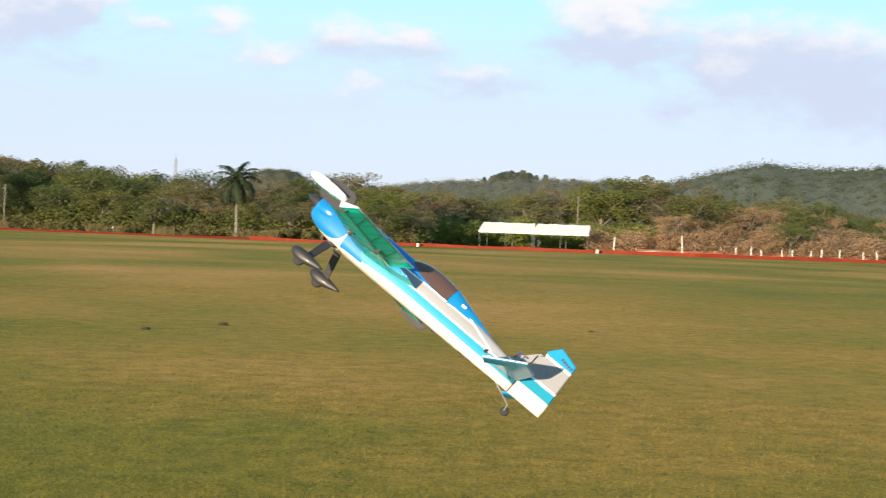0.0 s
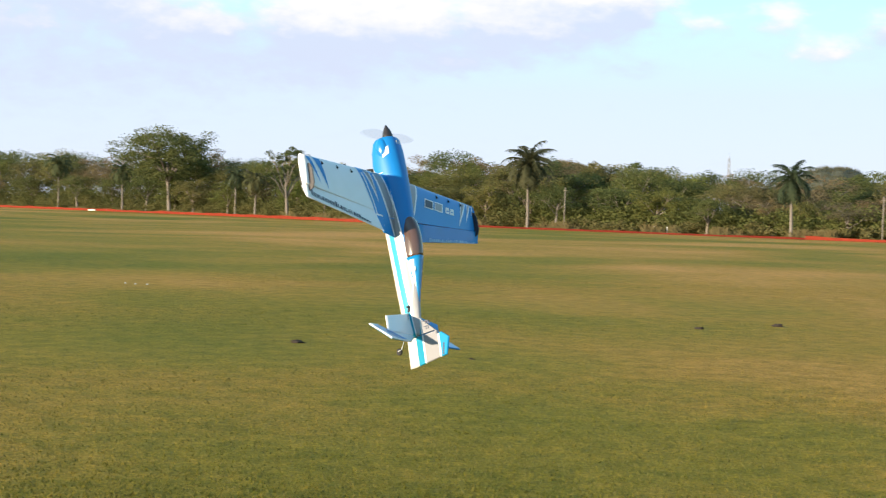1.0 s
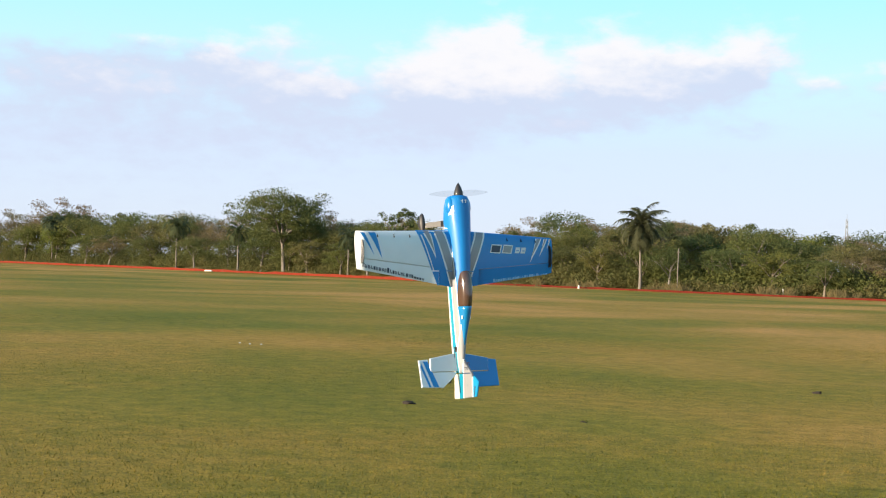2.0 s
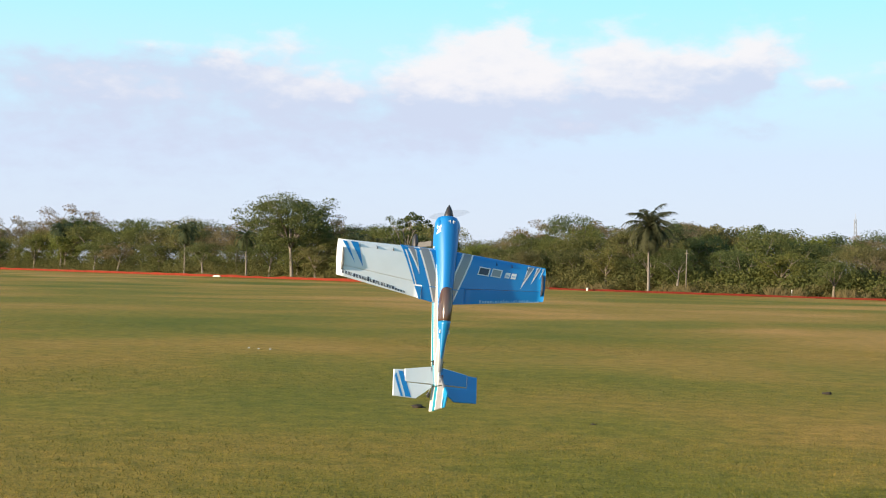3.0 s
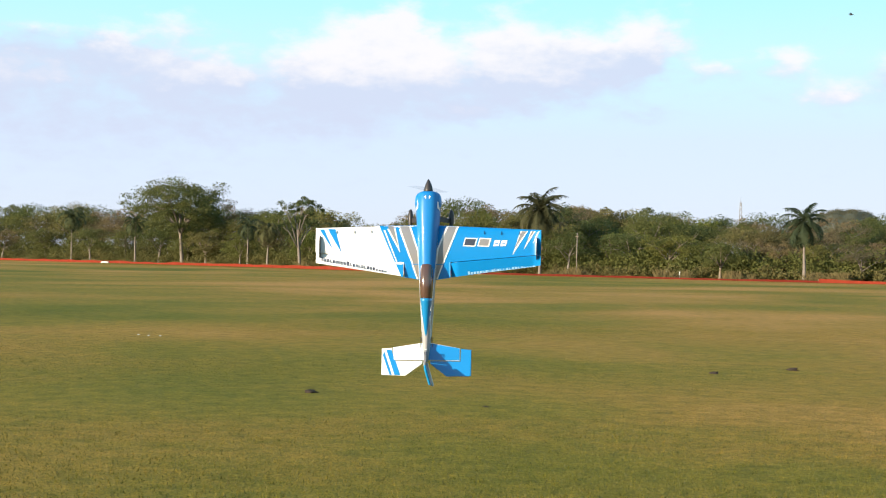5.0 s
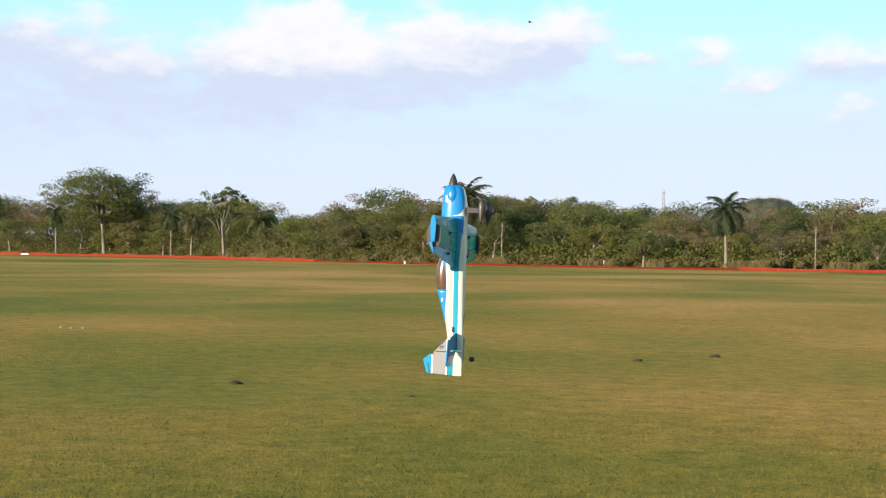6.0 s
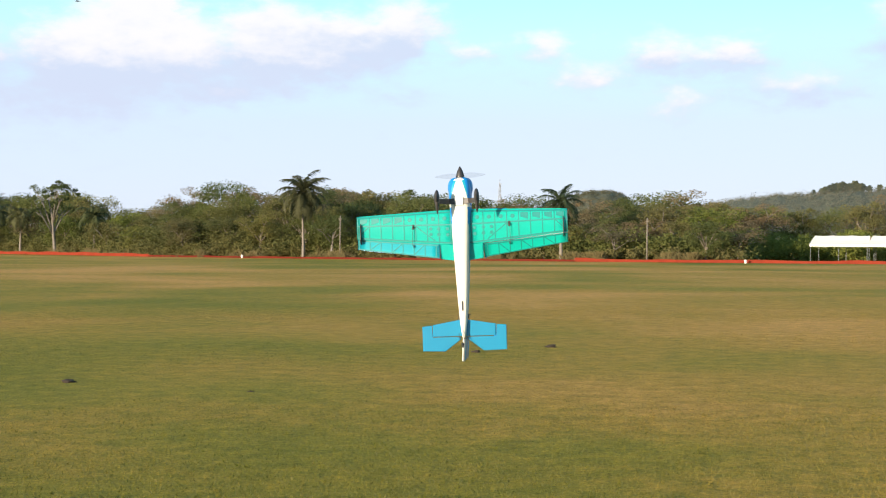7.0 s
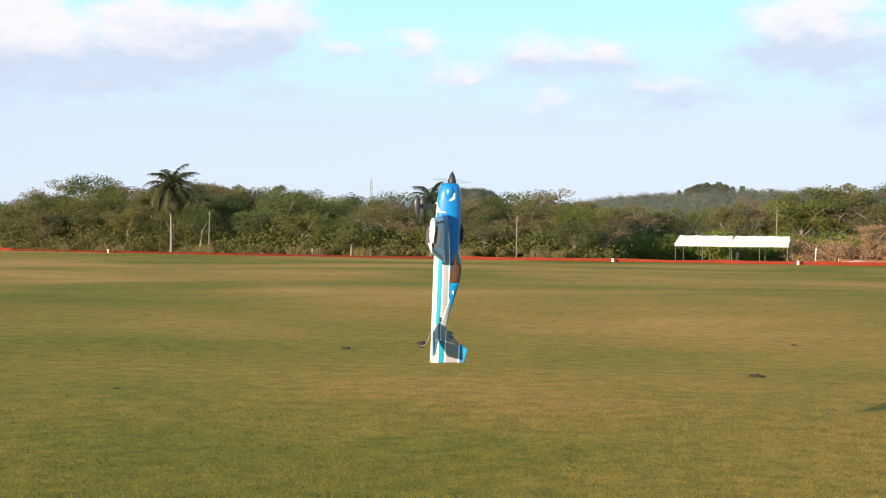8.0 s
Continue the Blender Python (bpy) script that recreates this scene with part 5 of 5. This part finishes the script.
    left, left_at = wing(1, plane)
    right, right_at = wing(-1, plane)

    # tailplane, elevator with horn balances
    stab = plate("tailplane", [(ST_LE, -0.02), (ST_LE, 0.02), (0.985, 0.197), (ST_H - 0.004, 0.197), (ST_H - 0.004, -0.197), (0.985, -0.197)], 0.012, [F_WHITE, F_CYAN], plane, label="white and blue tailplane with blue underside")
    decal("trim", [(0.958, 0.0), (0.958, 0.02), (0.986, 0.193), (1.055, 0.193), (1.055, 0.0)], F_BLUE, stab, -1, 1, 0.0010, flat_z=0.006)
    eh = (NOSE - ST_H, TZ)
    elevator = new("elevator")
    elevator.parent = plane
    elevator.location = (eh[0], 0, eh[1])
    for side in (1, -1):
        half = [(ST_H, 0.022), (ST_H, 0.201), (0.988, 0.203), (ST_LE_TIP, ST_TIP), (ST_TE, ST_TIP), (1.150, 0.120), (1.078, 0.024)]
        p = plate("elevator_half", [(s, side * y) for s, y in half], 0.010, [F_WHITE if side > 0 else F_BLUE, F_CYAN], elevator, eh, label="white upper side, blue underside" if side > 0 else "blue upper side, blue underside")
        if side > 0:
            decal("trim", [(1.000, 0.235), (1.000, 0.205), (1.145, 0.150), (1.145, 0.185)], F_BLUE, p, 1, 1, 0.0012, eh, 0.005)
            decal("trim", [(1.030, 0.256), (1.010, 0.247), (1.145, 0.200), (1.145, 0.214)], F_BLUE, p, 1, 1, 0.0012, eh, 0.005)
        # lightening holes along the horn's outer edge
        for k in range(6):
            bm = bmesh.new()
            s = ST_LE_TIP + 0.018 + k * (ST_TE - ST_LE_TIP - 0.036) / 5
            tube(bm, [(NOSE - s - eh[0], side * (ST_TIP - 0.001), 0), (NOSE - s - eh[0], side * (ST_TIP + 0.0008), 0)], [0.002, 0.002], 8)
            part("edge_hole", bm, BLACK, p)
    # fin and rudder
    fin = plate("fin", [(0.985, 0.000), (1.075, 0.088), (1.088, 0.088), (1.068, 0.075), (1.068, -0.02), (0.985, -0.02)], 0.013, [tail], plane, upright=True, label="silver fin with white lines")
    rh = (NOSE - 1.072, 0)
    rudder = plate("rudder", [(1.072, -0.088), (1.072, 0.078), (1.092, 0.090), (1.085, 0.110), (1.120, 0.150), (1.200, 0.128), (1.214, -0.060), (1.212, -0.088)], 0.012, [tail], plane, rh, True, "rudder banded white, blue, silver and blue")
    rudder.location = (rh[0], 0, 0)
    # the bands are laid out in the rudder's own space, level with the fin's
    for side in (1, -1):
        bm = bmesh.new()
        for k in range(2):
            box(bm, (0.005, 0.001, 0.030), (NOSE - 1.012 - 0.026 * k, side * 0.0072, 0.034), 0)
            box(bm, (0.014, 0.001, 0.006), (NOSE - 1.020 - 0.026 * k, side * 0.0072, 0.046), 0)
            box(bm, (0.014, 0.001, 0.005), (NOSE - 1.020 - 0.026 * k, side * 0.0072, 0.034), 0)
        part("fin_emblem", bm, LETTER, fin)
        bm = bmesh.new()
        for k in range(5):
            box(bm, (0.008, 0.001, 0.010), (-0.075 - k * 0.011, side * 0.0066, 0.118 - 0.002 * k), 0)
        part("rudder_lettering", bm, LETTER, rudder)
        bm = bmesh.new()
        tube(bm, [(-0.066, side * 0.0062, 0.045), (-0.066, side * 0.0072, 0.045)], [0.008, 0.008], 10)
        part("rudder_badge", bm, plain("badge_grey", (0.22, 0.23, 0.25), 0.4) if side > 0 else bpy.data.materials["badge_grey"], rudder)
    # control horns at the tail
    for y, z in ((0.026, -0.030), (-0.026, -0.030)):
        bm = bmesh.new()
        box(bm, (0.030, 0.008, 0.014), (NOSE - 0.935, y, z), 0.002)
        box(bm, (0.006, 0.014, 0.010), (NOSE - 0.928, y * 1.3, z), 0.001)
        tube(bm, [(NOSE - 0.935, y * 1.35, z), (NOSE - 1.075, y * 1.2, TZ - 0.012)], [0.0014, 0.0014], 6)
        part("tail_servo", bm, BLACK, plane)

    # undercarriage
    for side in (1, -1):
        bm = bmesh.new()
        path = [(NOSE - 0.225, side * 0.030, -0.088), (NOSE - 0.225, side * 0.060, -0.098), (NOSE - 0.228, side * 0.110, -0.175), (NOSE - 0.228, side * 0.122, -0.196)]
        rows = []
        for k, p in enumerate(path):
            w = 0.019 - 0.0025 * k
            rows.append([bm.verts.new((p[0] + w, p[1], p[2])), bm.verts.new((p[0] - w, p[1], p[2])), bm.verts.new((p[0] - w, p[1] - side * 0.002, p[2] - 0.004)), bm.verts.new((p[0] + w, p[1] - side * 0.002, p[2] - 0.004))])
        for a, b in zip(rows, rows[1:]):
            for k in range(4):
                bm.faces.new((a[k], a[(k + 1) % 4], b[(k + 1) % 4], b[k]))
        bm.faces.new(rows[0])
        bm.faces.new(rows[-1])
        leg = part("landing_leg", bm, CARBON, plane)
        bm = bmesh.new()
        prof = [(0.158, 0.003, -0.196), (0.168, 0.014, -0.198), (0.190, 0.022, -0.200), (0.220, 0.024, -0.200), (0.255, 0.017, -0.197), (0.290, 0.008, -0.194), (0.306, 0.002, -0.193)]
        tube(bm, [(NOSE - s, 0, z) for s, r, z in prof], [r for s, r, z in prof], 14)
        for v in bm.verts:
            v.co.y = v.co.y * 0.72 + side * 0.122
        smooth(part("wheel_pant", bm, CARBON, leg, "black teardrop wheel fairing"))
        bm = bmesh.new()
        tube(bm, [(NOSE - 0.212, side * 0.122 - 0.007, -0.217), (NOSE - 0.212, side * 0.122 - 0.004, -0.217), (NOSE - 0.212, side * 0.122 + 0.004, -0.217), (NOSE - 0.212, side * 0.122 + 0.007, -0.217)], [0.018, 0.022, 0.022, 0.018], 18)
        smooth(part("wheel", bm, RUBBER, leg))
    bm = bmesh.new()
    box(bm, (0.05, 0.05, 0.010), (NOSE - 0.225, 0, -0.092), 0.002)
    part("gear_plate", bm, F_WHITE_LINE, plane)
    bm = bmesh.new()
    tube(bm, [(NOSE - 1.02, 0, -0.089), (NOSE - 1.06, 0, -0.104), (NOSE - 1.105, 0.010, -0.122), (NOSE - 1.110, 0.011, -0.145)], [0.0022, 0.002, 0.002, 0.002], 6)
    strut = part("tail_strut", bm, STEEL, plane)
    bm = bmesh.new()
    tube(bm, [(NOSE - 1.110, -0.006, -0.145), (NOSE - 1.110, -0.004, -0.145), (NOSE - 1.110, 0.004, -0.145), (NOSE - 1.110, 0.006, -0.145)], [0.012, 0.016, 0.016, 0.012], 16)
    smooth(part("tail_wheel", bm, RUBBER, strut))
    return plane, prop, elevator, eh, rudder, rh, left, left_at, right, right_at


def far_bird():
    root = tagged(new("bird"), "small dark bird gliding high over the woods", "bird")
    bm = bmesh.new()
    prof = [(-0.26, 0.01), (-0.12, 0.035), (0.05, 0.06), (0.16, 0.04), (0.22, 0.012)]
    tube(bm, [(x, 0, 0) for x, r in prof], [r for x, r in prof], 8)
    smooth(part("body", bm, FEATHER, root))
    for side in (1, -1):
        bm = bmesh.new()
        pts = [(0.10, 0.03, 0.02), (0.16, 0.30, 0.10), (0.04, 0.72, 0.08), (-0.06, 0.32, 0.08), (-0.10, 0.03, 0.01)]
        up = [bm.verts.new((x, side * y, z + 0.008)) for x, y, z in pts]
        dn = [bm.verts.new((x, side * y, z - 0.008)) for x, y, z in pts]
        bm.faces.new(up)
        bm.faces.new(dn)
        for k in range(5):
            bm.faces.new((up[k], up[(k + 1) % 5], dn[(k + 1) % 5], dn[k]))
        part("wing", bm, FEATHER, root)
    return root


PLANE = aeroplane()
BIRD = far_bird()

FLIGHT = [  # seconds; place of the centre of gravity; quaternion w x y z
    (0.0, -0.204, 5.065, 1.585, 0.1529, 0.3231, 0.1390, 0.9235),
    (0.2, -0.781, 5.161, 1.555, 0.1737, 0.3422, 0.0539, 0.9219),
    (0.5, -1.655, 5.402, 1.562, 0.1627, 0.4399, 0.0449, 0.8820),
    (0.7, -2.161, 5.684, 1.630, 0.1552, 0.5059, 0.0286, 0.8480),
    (1.0, -2.742, 6.131, 1.735, 0.1509, 0.5675, -0.0077, 0.8094),
    (1.2, -2.945, 6.268, 1.799, 0.1366, 0.6113, -0.0300, 0.7789),
    (1.5, -3.209, 6.637, 1.824, 0.1309, 0.6507, -0.0614, 0.7454),
    (1.7, -3.324, 6.856, 1.802, 0.1374, 0.6587, -0.1151, 0.7307),
    (2.8, -3.722, 7.264, 1.762, 0.3334, 0.5991, -0.2114, 0.6966),
    (3.0, -3.727, 7.291, 1.698, 0.2940, 0.6236, -0.1854, 0.7002),
    (3.5, -3.793, 7.595, 1.690, 0.1997, 0.6426, -0.1678, 0.7204),
    (4.0, -3.807, 7.750, 1.772, 0.1552, 0.7334, -0.1729, 0.6389),
    (4.5, -3.469, 7.541, 1.793, 0.2261, 0.6530, -0.2385, 0.6823),
    (4.7, -3.367, 7.442, 1.778, 0.2905, 0.6285, -0.2797, 0.6651),
    (5.05, -3.230, 7.541, 1.753, 0.4588, 0.5270, -0.4340, 0.5688),
    (5.4, -3.093, 7.639, 1.727, 0.6141, 0.3594, -0.5752, 0.4036),
    (5.8, -2.936, 7.752, 1.697, 0.7181, 0.1170, -0.6676, 0.1582),
    (6.0, -2.797, 7.941, 1.750, 0.7093, 0.0389, -0.7008, 0.0648),
    (6.2, -2.627, 8.021, 1.792, 0.7094, -0.0533, -0.7008, -0.0525),
    (6.5, -2.369, 8.153, 1.802, 0.6844, -0.2254, -0.6680, -0.1859),
    (6.7, -2.134, 8.173, 1.779, 0.6338, -0.3190, -0.6421, -0.2902),
    (7.0, -1.879, 8.554, 1.775, 0.5015, -0.4756, -0.5401, -0.4803),
    (7.3, -1.594, 8.651, 1.780, 0.3735, -0.5761, -0.4172, -0.5954),
    (7.5, -1.476, 8.750, 1.751, 0.3057, -0.6292, -0.3053, -0.6462),
    (7.7, -1.344, 8.717, 1.717, 0.2129, -0.6731, -0.1762, -0.6860),
    (8.0, -1.177, 8.779, 1.732, 0.0113, -0.7200, 0.0042, -0.6938),
]
ELEVATOR = [(0.0, 30), (0.5, 45), (1.0, 48), (1.5, 45), (1.7, 24), (2.8, 4), (3.0, 4), (3.5, 28), (4.0, -3), (4.5, 0), (5.8, 3), (6.5, 3), (7.0, 0), (8.0, 2)]
RUDDER = [(0.0, 0), (1.0, -4), (1.7, 0), (2.8, -6), (3.5, 4), (4.0, -10), (4.5, 18), (4.7, 18), (5.8, 4), (6.5, 0), (7.0, 4), (7.3, 14), (7.5, 14), (8.0, 0)]
AILERON = [(0.0, 26), (0.2, 12), (0.5, 5), (1.0, 8), (1.7, 4), (2.8, 2), (3.5, 4), (4.5, 10), (5.0, 16), (6.0, 16), (6.7, 14), (7.0, 14), (8.0, 14)]
GLIDE = [(0.0, -50, 7.5), (5.8, 14.3, 9.41), (6.0, 16.3, 9.14), (6.2, 18.5, 8.89), (6.5, 21.8, 8.87), (6.7, 24.2, 9.07), (8.0, 39.0, 9.6)]


def motions():
    plane, prop, elevator, eh, rudder, rh, left, left_at, right, right_at = PLANE
    rows = []
    for t, x, y, z, a, b, c, d in FLIGHT:
        m = Matrix.LocRotScale((x, y, z), Quaternion((a, b, c, d)), None)
        rows.append((t, m))
    walk(plane, rows)
    walk(elevator, [(t, pose(eh[0], 0, eh[1], 0, a, 0)) for t, a in ELEVATOR])
    walk(rudder, [(t, pose(rh[0], 0, 0, 0, 0, a)) for t, a in RUDDER])
    walk(left, [(t, pose(*left_at, 0, a, 0)) for t, a in AILERON])
    walk(right, [(t, pose(*right_at, 0, -a, 0)) for t, a in AILERON])
    walk(prop, [(k / 30, pose(NOSE - 0.060, 0, 0, 83.0 * k + 20, 0, 0)) for k in range(241)])
    far = 150.0
    place = []
    for t, a, e in GLIDE:
        x, y = bearing(a, far * math.cos(radians(e)))
        place.append((t, pose(x, y, EYE + far * math.sin(radians(e)), 0, 0, 180 + a)))
    walk(BIRD, place)


motions()
